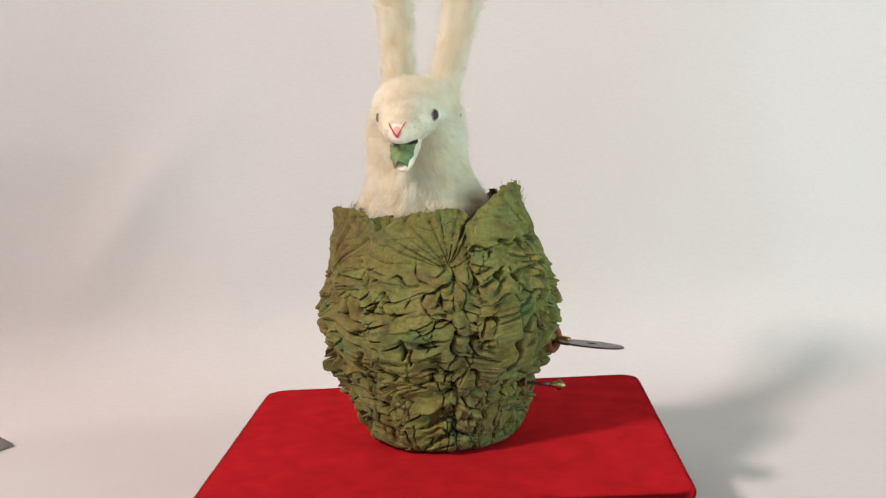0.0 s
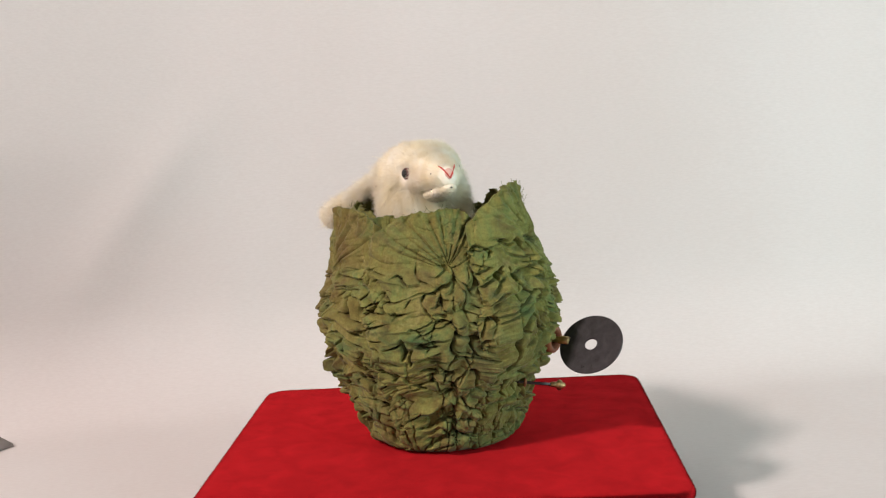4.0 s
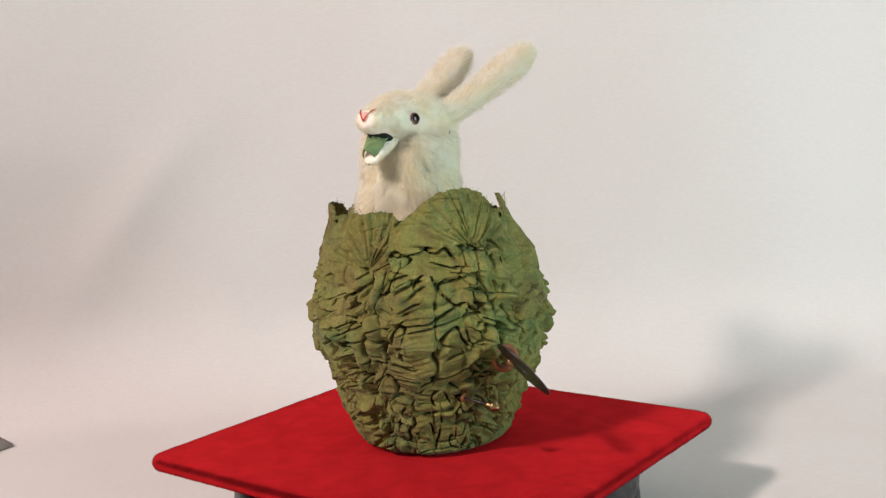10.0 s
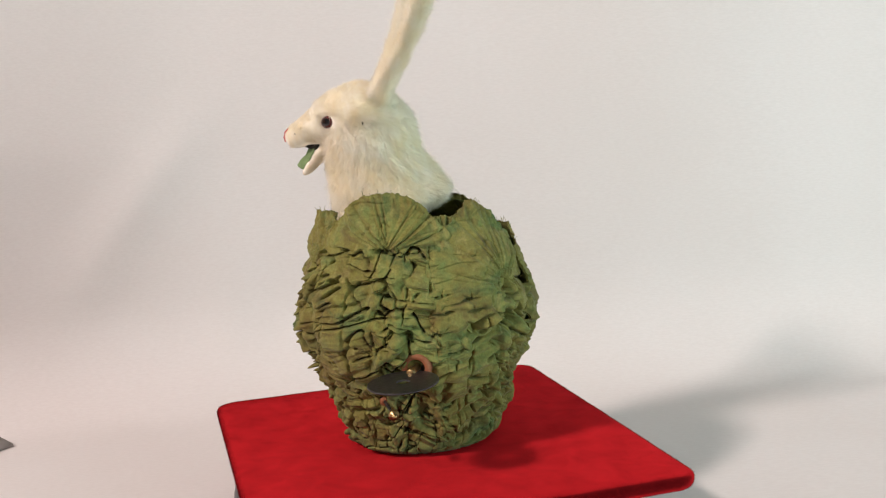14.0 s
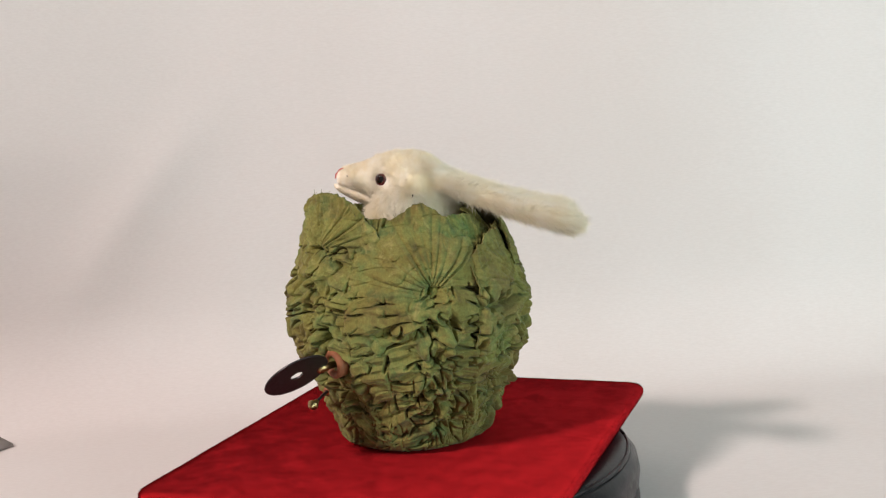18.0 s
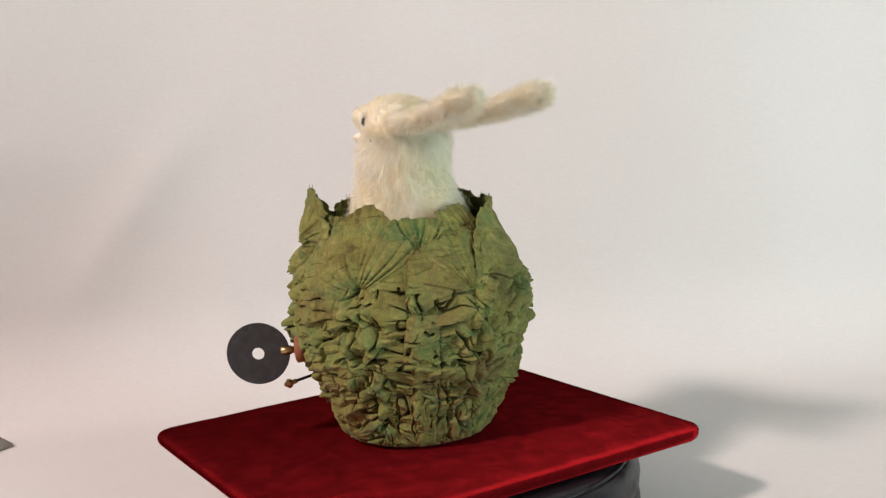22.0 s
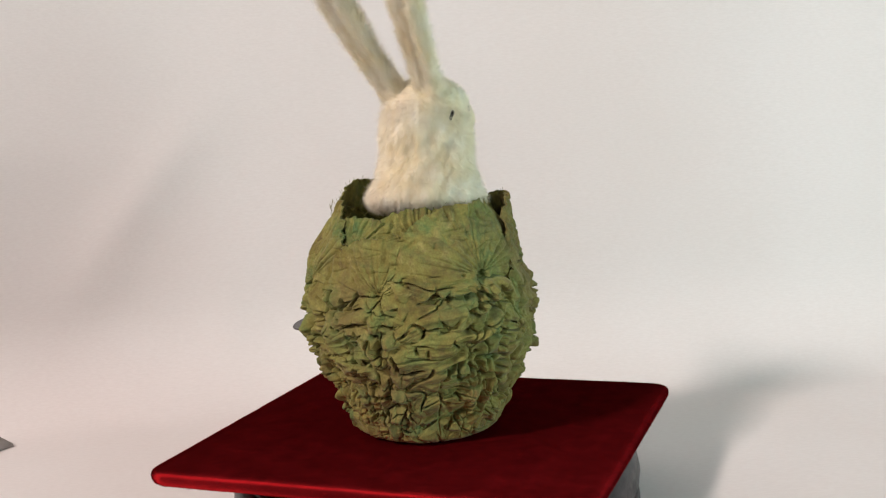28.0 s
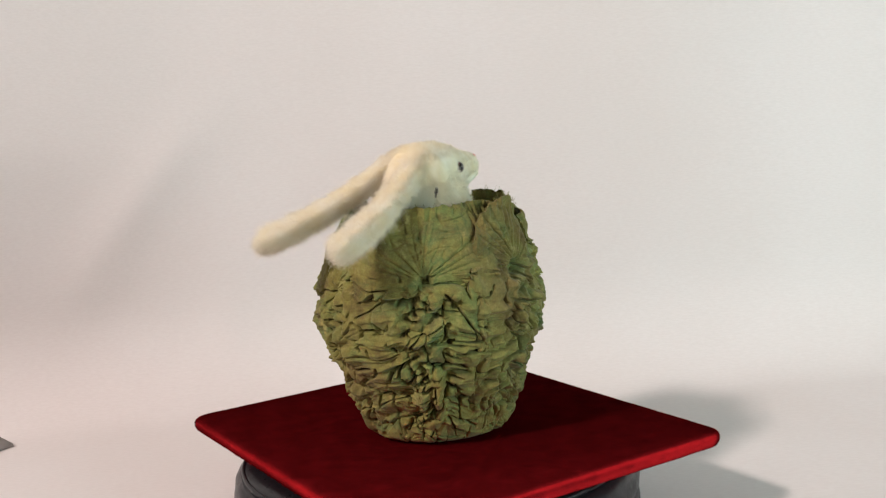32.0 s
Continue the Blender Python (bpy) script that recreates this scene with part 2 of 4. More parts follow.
def along(direction):
    """A turn that lays z along a direction."""
    return Vector(direction).to_track_quat("Z", "Y").to_matrix().to_4x4()


def strands(v, f, count, length, width, lift, flow, rng, keep=None):
    """Fur: thin tapered blades with a bend, grown on the faces v, f along the field flow(points)."""
    q = np.asarray(f)
    tri = np.concatenate([q[:, [0, 1, 2]], q[:, [0, 2, 3]]])
    a, b, c = v[tri[:, 0]], v[tri[:, 1]], v[tri[:, 2]]
    nn = np.cross(b - a, c - a)
    area = np.linalg.norm(nn, axis=1)
    pick = rng.choice(len(tri), count, p=area / area.sum())
    r1, r2 = np.sqrt(rng.random(count))[:, None], rng.random(count)[:, None]
    p = a[pick] * (1 - r1) + b[pick] * r1 * (1 - r2) + c[pick] * r1 * r2
    n = nn[pick] / np.maximum(area[pick], 1e-12)[:, None]
    if keep is not None:
        k = keep(p)
        p, n = p[k], n[k]
        count = len(p)
    fl = flow(p)
    fl = fl - n * (fl * n).sum(1, keepdims=True)
    fl /= np.maximum(np.linalg.norm(fl, axis=1, keepdims=True), 1e-9)
    clump = np.stack([gnoise(p[:, 0] * 140 + p[:, 2] * 60, p[:, 1] * 140 + p[:, 2] * 110, s) for s in (3, 4, 5)], 1)
    d = fl * np.cos(lift) + n * np.sin(lift) + 0.45 * clump + 0.34 * rng.normal(size=(count, 3))
    d += n * np.maximum(0, 0.12 - (d * n).sum(1, keepdims=True))
    d /= np.linalg.norm(d, axis=1, keepdims=True)
    ln = length * (0.55 + 0.7 * rng.random(count))[:, None]
    d2 = d + 0.45 * fl + 0.35 * rng.normal(size=(count, 3))
    d2 /= np.linalg.norm(d2, axis=1, keepdims=True)
    w = np.cross(d, rng.normal(size=(count, 3)))
    w /= np.maximum(np.linalg.norm(w, axis=1, keepdims=True), 1e-9)
    w *= width * (0.6 + 0.8 * rng.random(count))[:, None]
    w *= np.where((np.cross(w, d) * n).sum(1, keepdims=True) < 0, -1.0, 1.0)
    p = p - n * 0.0004
    mid = p + d * ln * 0.5
    tip = mid + d2 * ln * 0.5
    V = np.stack([p - w, p + w, mid - w * 0.8, mid + w * 0.8, tip], 1).reshape(-1, 3)
    base = np.arange(count)[:, None] * 5
    F = (base + np.array([[0, 1, 3, 2]])).tolist() + (base + np.array([[2, 3, 4]])).tolist()
    return V, F, np.repeat(n, 5, 0)


def furred(name, v, f, count, length, width, lift, flow, seed, material, parent, label="", keep=None, more=None):
    """A surface with its fur, in one mesh."""
    fv, ff, fn = strands(v, f, count, length, width, lift, flow, np.random.default_rng(seed), keep)
    if more:
        fn = np.concatenate([more[2], fn])
    faces = np.asarray(f).tolist()
    if more:
        v, faces = np.concatenate([v, more[0]]), faces + more[1]
    n = len(v)
    faces = faces + [[i + n for i in q] for q in ff]
    return mesh_object(name, np.concatenate([v, fv]), faces, material, parent, label, lie=fn)


def tube(points, radius, n=10):
    """A round tube through points, closed at its ends."""
    pts = [Vector(p) for p in points]
    v, f = [], []
    for i, p in enumerate(pts):
        d = (pts[min(i + 1, len(pts) - 1)] - pts[max(i - 1, 0)]).normalized()
        x = d.orthogonal().normalized()
        y = d.cross(x)
        r = radius[i] if isinstance(radius, (list, tuple)) else radius
        v += [p + (x * math.cos(k * 2 * math.pi / n) + y * math.sin(k * 2 * math.pi / n)) * r for k in range(n)]
    f = grid_faces(n, len(pts), True).tolist()
    f += [list(range(n))[::-1], list(range((len(pts) - 1) * n, len(pts) * n))]
    return np.array(v), f


# ---- the setting ----
def backdrop():
    """White cloth that lies on the support and sweeps up behind."""
    nx, ns = 261, 201
    x = np.linspace(-1.6, 1.6, nx)
    flat, bend, back = 0.27, 0.11, 1.35
    s = np.linspace(0, 1, ns)
    total = (flat + 0.9) + bend * math.pi / 2 + back
    y, z = [], []
    for k in s * total:
        if k < flat + 0.9:
            y.append(k - 0.9), z.append(0)
        elif k < flat + 0.9 + bend * math.pi / 2:
            a = (k - flat - 0.9) / bend
            y.append(flat + bend * math.sin(a)), z.append(bend * (1 - math.cos(a)))
        else:
            y.append(flat + bend), z.append(bend + k - flat - 0.9 - bend * math.pi / 2)
    X, Y = np.meshgrid(x, np.array(y))
    Z = np.meshgrid(x, np.array(z))[1]
    S = np.meshgrid(x, s * total)[1]
    up = np.clip((S - 1.1) / 0.4, 0, 1)
    fold = 0.006 * gnoise(X * 2.2 + S * 1.5, S * 1.1 - X * 0.7, 5) + 0.0025 * gnoise(X * 6 + 3, S * 3, 9)
    across = X + 0.30 - 0.78 * (S - 1.43)
    crease = 0.007 * np.exp(-np.abs(across / 0.035) ** 1.5) * np.exp(-((S - 1.43) / 0.10) ** 2) + 0.004 * np.exp(-np.abs((X + 0.21 - 0.15 * (S - 1.3)) / 0.02) ** 1.5) * np.exp(-((S - 1.31) / 0.05) ** 2)
    Y = Y - up * (fold + crease + 0.55 * np.clip(-X - 0.02, 0, 1.2) ** 2)
    Z = Z + (1 - up) * np.abs(fold) * 0.25
    v = np.stack([X, Y, Z], -1).reshape(-1, 3)
    ob = mesh_object("backdrop", v, grid_faces(nx, ns), WHITE)
    tagged(ob, "white cotton backdrop cloth sweeping up behind the table", "backdrop", kind="structure")


def slab(name, lo, hi, material, label, kind="structure", category="wall"):
    bm = bmesh.new()
    bmesh.ops.create_cube(bm, size=1)
    lo, hi = Vector(lo), Vector(hi)
    for p in bm.verts:
        p.co = Vector(((lo[i] + hi[i]) / 2 + p.co[i] * (hi[i] - lo[i]) for i in range(3)))
    ob = part(name, bm, material)
    for p in ob.data.polygons:
        p.use_smooth = False
    return tagged(ob, label, category, kind=kind)


def room():
    slab("floor", (-2.6, -2.6, -0.06), (2.6, 1.6, -0.006), PAINT, "plain pale support under the backdrop cloth", category="floor")
    slab("wall_north", (-2.6, 1.6, -0.06), (2.6, 1.7, 2.4), PAINT, "plain pale wall behind the backdrop")
    slab("wall_south", (-2.6, -2.7, -0.06), (2.6, -2.6, 2.4), PAINT, "plain pale wall of the room")
    # out of view; added as a warm reflector for the left of the backdrop
    slab("wall_west", (-2.7, -2.7, -0.06), (-2.6, 1.7, 2.4), WARM_BOUNCE, "unseen wall, tinted warm to bounce pink light onto the left")
    slab("wall_east", (2.6, -2.7, -0.06), (2.7, 1.7, 2.4), PAINT, "plain pale wall of the room")
    slab("ceiling", (-2.7, -2.7, 2.4), (2.7, 1.7, 2.5), PAINT, "plain pale ceiling of the room", category="ceiling")


backdrop()
room()


# ---- the round leather base ----
def leather_base():
    base = new("round_base")
    base.location = (0.0, 0.0, 0.0)
    tagged(base, "low round black leather turntable base with piping", "turntable")
    n = 160
    a = np.linspace(0, 2 * np.pi, n, endpoint=False)

    def ring_mesh(name, profile, wrinkle, seed, label=""):
        p = smooth_rows(profile, 40)
        A, R = np.meshgrid(a, p[:, 0])
        Z = np.meshgrid(a, p[:, 1])[1]
        w = gnoise(np.cos(A) * 6 + 10, np.sin(A) * 6 + Z * 60, seed) + 0.6 * np.abs(gnoise(A * 9 + Z * 40, Z * 160, seed + 1))
        R = R + wrinkle * w * np.clip((R - 0.1) / 0.03, 0, 1)
        v = np.stack([R * np.cos(A), R * np.sin(A), Z], -1).reshape(-1, 3)
        f = grid_faces(n, len(p), True).tolist() + [list(range((len(p) - 1) * n, len(p) * n))]
        return mesh_object(name, v, f, LEATHER, base, label)

    ring_mesh("cushion", [(0.135, 0.0240), (0.144, 0.0252), (0.1462, 0.0302), (0.1458, 0.0380), (0.1445, 0.0446), (0.1408, 0.0492), (0.1393, 0.0499), (0.136, 0.0530), (0.127, 0.0548), (0.098, 0.0552), (0.02, 0.0553)], 0.0009, 1)
    ring_mesh("side_band", [(0.143, 0.0), (0.1455, 0.0034), (0.146, 0.0112), (0.1455, 0.0185), (0.143, 0.0207), (0.127, 0.0213), (0.02, 0.0214)], 0.0004, 4)
    for name, r, z, k in (("piping", 0.1410, 0.0226, 0.0017), ("top_piping", 0.1385, 0.0514, 0.0016)):
        pts = [(r * math.cos(t), r * math.sin(t), z) for t in np.linspace(0, 2 * np.pi, 121)]
        v, f = tube(pts, k, 8)
        mesh_object(name, v, f, LEATHER, base)


leather_base()


# ---- the velvet board ----
BOARD_TOP = LIFT + 0.0066


def velvet_board():
    """A board with rounded corners, wrapped in velvet; its empty stands on the turning axis."""
    thing = new("velvet_board")
    tagged(thing, "rectangular board wrapped in red velvet with rounded corners", "board")
    hx, hy, rc = 0.1555, 0.1371, 0.0165
    rng = np.random.default_rng(7)

    def outline(inset):
        pts = []
        r = rc - inset if rc - inset > 0.002 else 0.002
        for cx, cy, a0 in ((1, 1, 0), (-1, 1, 90), (-1, -1, 180), (1, -1, 270)):
            for k in range(13):
                a = radians(a0 + 90 * k / 12)
                pts.append((cx * (hx - rc) + r * math.cos(a), cy * (hy - rc) + r * math.sin(a)))
        out = []
        for i, p in enumerate(pts):
            q = pts[(i + 1) % len(pts)]
            m = 24 if i % 13 == 12 else 1
            out += [(p[0] + (q[0] - p[0]) * k / m, p[1] + (q[1] - p[1]) * k / m) for k in range(m)]
        return out

    rows = [(0.0150, -0.0108), (0.0080, -0.0107), (0.0040, -0.0099), (0.0014, -0.0082), (0.0003, -0.0060), (0, -0.0038), (0.0003, -0.0023), (0.0013, -0.0010), (0.0034, -0.0003), (0.008, 0.0)]
    v, n = [], 0
    for inset, z in rows:
        o = outline(inset)
        n = len(o)
        v += [(x, y, z + 0.00025 * noise.noise(Vector((x * 40, y * 40, z * 90)))) for x, y in o]
    f = grid_faces(n, len(rows), True).tolist()
    f += [list(range(n))[::-1], list(range((len(rows) - 1) * n, len(rows) * n))]
    turn = pose(0.0069, -0.0108, 0, 0, 0, -6.46)
    v = aligned(turn, v)
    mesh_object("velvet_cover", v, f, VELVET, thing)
    # short pile standing out along the rim
    quads = grid_faces(n, len(rows), True)
    quads = quads[2 * n:8 * n]
    sv, sf, sn = strands(np.array(v), quads, 34000, 0.0013, 0.00009, 1.2, lambda p: np.tile([0.2, -0.4, 0.3], (len(p), 1)), rng)
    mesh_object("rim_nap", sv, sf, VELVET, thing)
    thing.location = (0, 0, BOARD_TOP)
    return thing


board = velvet_board()


# ---- the cabbage ----
CX, CY = 0.0074, -0.0108      # middle of the cabbage in the turning space
PROFILE = np.array([(0.0, 0.043), (0.0042, 0.052), (0.0125, 0.0562), (0.025, 0.0605), (0.0447, 0.0668), (0.0644, 0.0753), (0.0884, 0.0788), (0.1064, 0.0768), (0.1274, 0.0703), (0.1484, 0.0635), (0.1644, 0.06), (0.1874, 0.0575)])


def radius_at(z):
    d = smooth_rows(PROFILE, 400)
    return np.interp(z, d[:, 0], d[:, 1])


def creased(x, y, seed=0):
    """Crumpled cloth over arrays: flat facets that meet in sharp ridges and valleys, about -1 to 1."""
    x, y = x + 0.45 * gnoise(x * 0.7 + 3, y * 0.7, seed + 5), y + 0.45 * gnoise(x * 0.7, y * 0.7 + 8, seed + 6)
    ix, iy = np.floor(x).astype(np.int64), np.floor(y).astype(np.int64)
    fx, fy = x - ix, y - iy

    def knot(dx, dy):
        return np.cos(hash2(ix + dx, iy + dy, seed))

    h00, h10, h01, h11 = knot(0, 0), knot(1, 0), knot(0, 1), knot(1, 1)
    one = np.where(fx > fy, h00 + (h10 - h00) * fx + (h11 - h10) * fy, h00 + (h01 - h00) * fy + (h11 - h01) * fx)
    gx = 1 - fx
    two = np.where(gx > fy, h10 + (h00 - h10) * gx + (h01 - h00) * fy, h10 + (h11 - h10) * fy + (h01 - h11) * gx)
    return np.where(hash2(ix, iy, seed + 31) > np.pi, one, two)


def cabbage_leaf(parent, az, left, right, top, pucker, out, seed, bottom=0.0, nu=270, nv=420, strength=1.0, drop=(0.020, 0.020), curl=0.0, fanned=1.0, fall=2.7):
    """One leaf of gathered cloth: pleats fan out over the pucker and run sideways below it; the midrib is crumpled."""
    u = np.linspace(-1, 1, nu)
    w = np.linspace(0, 1, nv)
    Uu, Ww = np.meshgrid(u, w)
    side = np.where(Uu < 0, left, right)
    rim = top - np.where(Uu < 0, drop[0], drop[1]) * np.abs(Uu) ** fall + 0.0016 * gnoise(Uu * 6 + seed, Uu * 0 + 0.5, seed) + 0.0008 * gnoise(Uu * 24 + seed, Uu * 0 + 1.5, seed)
    Z = bottom + (rim - bottom) * Ww
    ragged = 1 + 0.035 * gnoise(Z * 60 + seed, Uu * 0 + 3.3, seed + 2) * np.abs(Uu) ** 4 + 0.11 * gnoise(Z * 24 + seed, Uu * 0 + 6.1, seed + 4) * np.abs(Uu) ** 4
    ang = np.radians(az + Uu * (side + 5) * ragged)
    base = radius_at(Z)
    arc = Uu * np.radians(side) * 0.08
    s = np.abs(arc)
    sgn = np.where(arc < 0, 1, 2)
    dz = Z - pucker
    wx, wz = gnoise(arc * 45 + seed, Z * 45, seed + 1), gnoise(arc * 45, Z * 45 + seed, seed + 11)
    a2, z2 = arc + 0.0045 * wx, Z + 0.0045 * wz
    upper = np.clip(dz / 0.006, 0, 1)
    # the fan over the pucker: broad smooth ribs between thin sunk lines
    alpha = np.degrees(np.arctan2(np.maximum(dz, 0), s + 0.0015))
    far = np.hypot(s, dz)
    psi = alpha / 11.0 + 0.55 * gnoise(alpha / 26.0 + seed, sgn * 1.7 + far * 18, seed + 15) + sgn * 0.37
    line = np.abs(np.sin(np.pi * psi))
    deep = np.clip(0.55 + 1.1 * gnoise(np.round(psi) * 0.73 + seed, sgn * 2.3 + 0.7, seed + 13), 0.12, 1)
    fan = (line ** 0.6 - 0.7) * deep * (0.0024 * np.exp(-(far / 0.030) ** 2) + 0.0016)
    fan += 0.0010 * creased(alpha / 16 + seed, far * 45, seed + 16)
    # pleats to both sides of the midrib, uneven in width and length, drawn together at the rib
    q = (dz + 0.24 * s * np.clip(-dz / 0.03, 0, 1)) + 0.0035 * wz
    p1 = creased(arc * 25 + sgn * 5.3 + 0.4 * wx, q / 0.0052 + seed, seed + 3)
    p2 = creased(arc * 46 + sgn * 2.1, q / 0.0029 + seed * 2, seed + 7)
    p3 = np.abs(gnoise(arc * 16 + sgn * 3.1, q / 0.0076 + seed, seed + 9))
    p4 = np.abs(gnoise(arc * 30 + sgn * 1.3, q / 0.0040 + 2 * seed, seed + 10))
    gate = 0.45 + 0.55 * np.clip(1.6 * gnoise(arc * 30 + 9, Z * 42 + seed, seed + 5) + 0.5, 0, 1)
    gather = 0.75 + 0.75 * np.exp(-((s - 0.014) / 0.014) ** 2)
    pleat = gate * gather * (0.0023 * p1 + 0.0011 * p2 + 0.0038 * p3 + 0.0020 * p4 - 0.0018)
    # short thin creases along the pleats and across them
    k1 = np.exp(-(gnoise(arc * 24 + sgn * 4.1, q / 0.0080 + seed, seed + 101) / 0.09) ** 2) * np.clip(4.0 * gnoise(arc * 48 + seed, q / 0.0100, seed + 102) + 0.55, 0, 1)
    k2 = np.exp(-(gnoise(a2 * 72 + 4, z2 * 56 + seed, seed + 103) / 0.08) ** 2) * np.clip(4.0 * gnoise(a2 * 80 + seed, z2 * 80, seed + 104) + 0.25, 0, 1)
    cut = 0.0078 * k1 + 0.0085 * k2
    d = pleat * (1 - 0.88 * upper) + 1.5 * fanned * fan * upper
    # crumpled midrib
    wide = 0.0130 * (1 + 0.45 * gnoise(Z * 34 + seed, Z * 0, seed + 19))
    rib = np.exp(-(np.abs(arc - 0.003 * gnoise(Z * 30, Z * 0 + seed, seed + 20)) / wide) ** 4) * np.clip((0.006 - dz) / 0.010, 0, 1)
    c1 = creased(a2 * 128 + seed, z2 * 104, seed + 41)
    c2 = creased(a2 * 240 + 7 + 0.5 * wz, z2 * 190 + seed, seed + 42)
    c3 = np.abs(gnoise(a2 * 92, z2 * 66 + seed, seed + 43))
    f1 = facets(a2 * 112 + seed, z2 * 84 + 0.6 * wx, seed + 45)
    broken = np.clip(0.55 + 1.8 * gnoise(arc * 80 + 2, Z * 80 + seed, seed + 49), 0, 1)
    slot = np.exp(-(f1 / 0.07) ** 1.3) * broken
    lumps = 0.0032 * c1 + 0.0014 * c2 + 0.0088 * c3 - 0.0006 - 0.0092 * slot
    d = d * (1 - 0.85 * rib) + rib * lumps
    # crumpled borders where the next leaf begins, and soft dents
    edge = np.exp(-((np.abs(Uu) - 0.95) / 0.12) ** 2) * np.where(dz > 0.004, 0.30, 1.0)
    d = d * (1 - 0.5 * edge) + 0.5 * edge * lumps
    d += (0.0015 * creased(a2 * 44 + seed, z2 * 60, seed + 63) + 0.0007 * creased(a2 * 190, z2 * 240 + seed, seed + 65)) * np.where(dz > 0, 0.35, 1.0)
    d += 0.0032 * gnoise(arc * 26 + seed, Z * 24, seed + 61) - cut * np.where(dz > 0.004, 0.12, 1.0)
    # sewn vertical tucks beside the rib
    for share, depth in ((-0.52, 0.0022), (0.58, 0.0028)):
        tuck = arc - share * np.radians(side) * 0.08 - 0.0018 * gnoise(Z * 40 + seed, Z * 0 + share * 9, seed + 23)
        d -= depth * (np.exp(-(tuck / 0.0007) ** 2) + 0.5 / (1 + np.exp(-tuck / 0.0005)) * np.exp(-np.maximum(tuck, 0) / 0.008)) * np.clip((0.004 - dz) / 0.006, 0, 1) * np.clip(0.5 + 1.5 * gnoise(Z * 30 + seed, Z * 0 + share, seed + 25), 0, 1)
    # slits between the small leaves at the foot
    for share in (-0.62, 0.02, 0.55):
        slit = arc - share * np.radians(side) * 0.08 - 0.0022 * gnoise(Z * 90 + seed, Z * 0 + share * 9, seed + 23)
        d -= 0.0042 * np.exp(-(slit / 0.0008) ** 2) * np.clip((0.052 + 0.012 * share - Z) / 0.012, 0, 1) * np.clip(0.4 + 1.5 * gnoise(Z * 70, Z * 0 + seed + share, seed + 27), 0, 1)
    # ruffled rim, and flat cloth where the key comes out
    d += 0.0030 * gnoise(Uu * 9 + seed, Z * 40, seed + 91) * np.exp(-(rim - Z) / 0.012)
    near = np.exp(-(((ang + 0.377) * 0.083) ** 2 + (Z - 0.0698) ** 2) / 0.0120 ** 2)
    d = d * (1 - near) - 0.0018 * near
    # the pucker itself, the lower tier, the puffed shape
    d -= 0.0050 * np.exp(-((s / 0.0040) ** 2 + (dz / 0.0055) ** 2))
    step = 0.060 + 0.007 * gnoise(arc * 30, arc * 0 + seed, seed + 71)
    d -= 0.0026 / (1 + np.exp((Z - step) / 0.0006)) * np.clip(0.5 + 1.2 * gnoise(arc * 22, arc * 0 + seed, seed + 73), 0, 1)
    d += 0.0030 * (1 - Uu ** 2) * np.clip(Z / 0.03, 0, 1) - 0.0012
    d *= np.clip(0.15 + Z / 0.026, 0, 1)
    lap = (out - 0.0030 * Uu) * (0.30 + 0.70 * np.clip((Z - 0.03) / 0.08, 0, 1))
    tip = np.clip((Z - 0.145) / 0.04, 0, 1)
    R = base + lap + d * strength - (0.002 + 0.007 * np.abs(Uu) ** 3) * tip - curl * np.clip((Z - 0.128) / 0.036, 0, 1.3) ** 2
    R = np.maximum(R - 0.0036 * np.clip((np.abs(Uu) - 0.86) / 0.14, 0, 1) ** 2 * (rim > Z + 0.02), 0.03)
    # folds hang over a little
    Zs = np.maximum(Z - 0.25 * np.clip(d, -0.002, 0.008) * np.clip(Z / 0.02, 0, 1) * (1 - upper) * np.clip((rim - Z) / 0.006, 0, 1), 0.0006)
    v = np.stack([CX + R * np.cos(ang), CY + R * np.sin(ang), Zs], -1).reshape(-1, 3)
    # the cloth's cut edge, turned inwards
    faces = grid_faces(nu, nv).tolist()
    line = [j * nu for j in range(nv)] + [(nv - 1) * nu + i for i in range(1, nu)] + [j * nu + nu - 1 for j in range(nv - 2, -1, -1)]
    mid = np.array([CX, CY, 0])
    inner = v[line] - (v[line] - mid) * np.array([0.016, 0.016, 0]) * (0.10 / 0.09)
    n0 = len(v)
    faces += [[line[k + 1], line[k], n0 + k, n0 + k + 1] for k in range(len(line) - 1)]
    # and its back, as far down as the rim shows it
    step_u, rows = 5, range(int(nv * 0.6), nv, 4)
    back = np.array([[j * nu + i for i in range(0, nu, step_u)] for j in rows])
    bv = v[back.reshape(-1)]
    bv = bv - (bv - mid) * np.array([0.018, 0.018, 0])
    n1 = n0 + len(inner)
    faces += (grid_faces(back.shape[1], back.shape[0])[:, ::-1] + n1).tolist()
    return mesh_object("leaf", np.concatenate([v, inner, bv]), faces, CLOTH[seed % 3], parent)


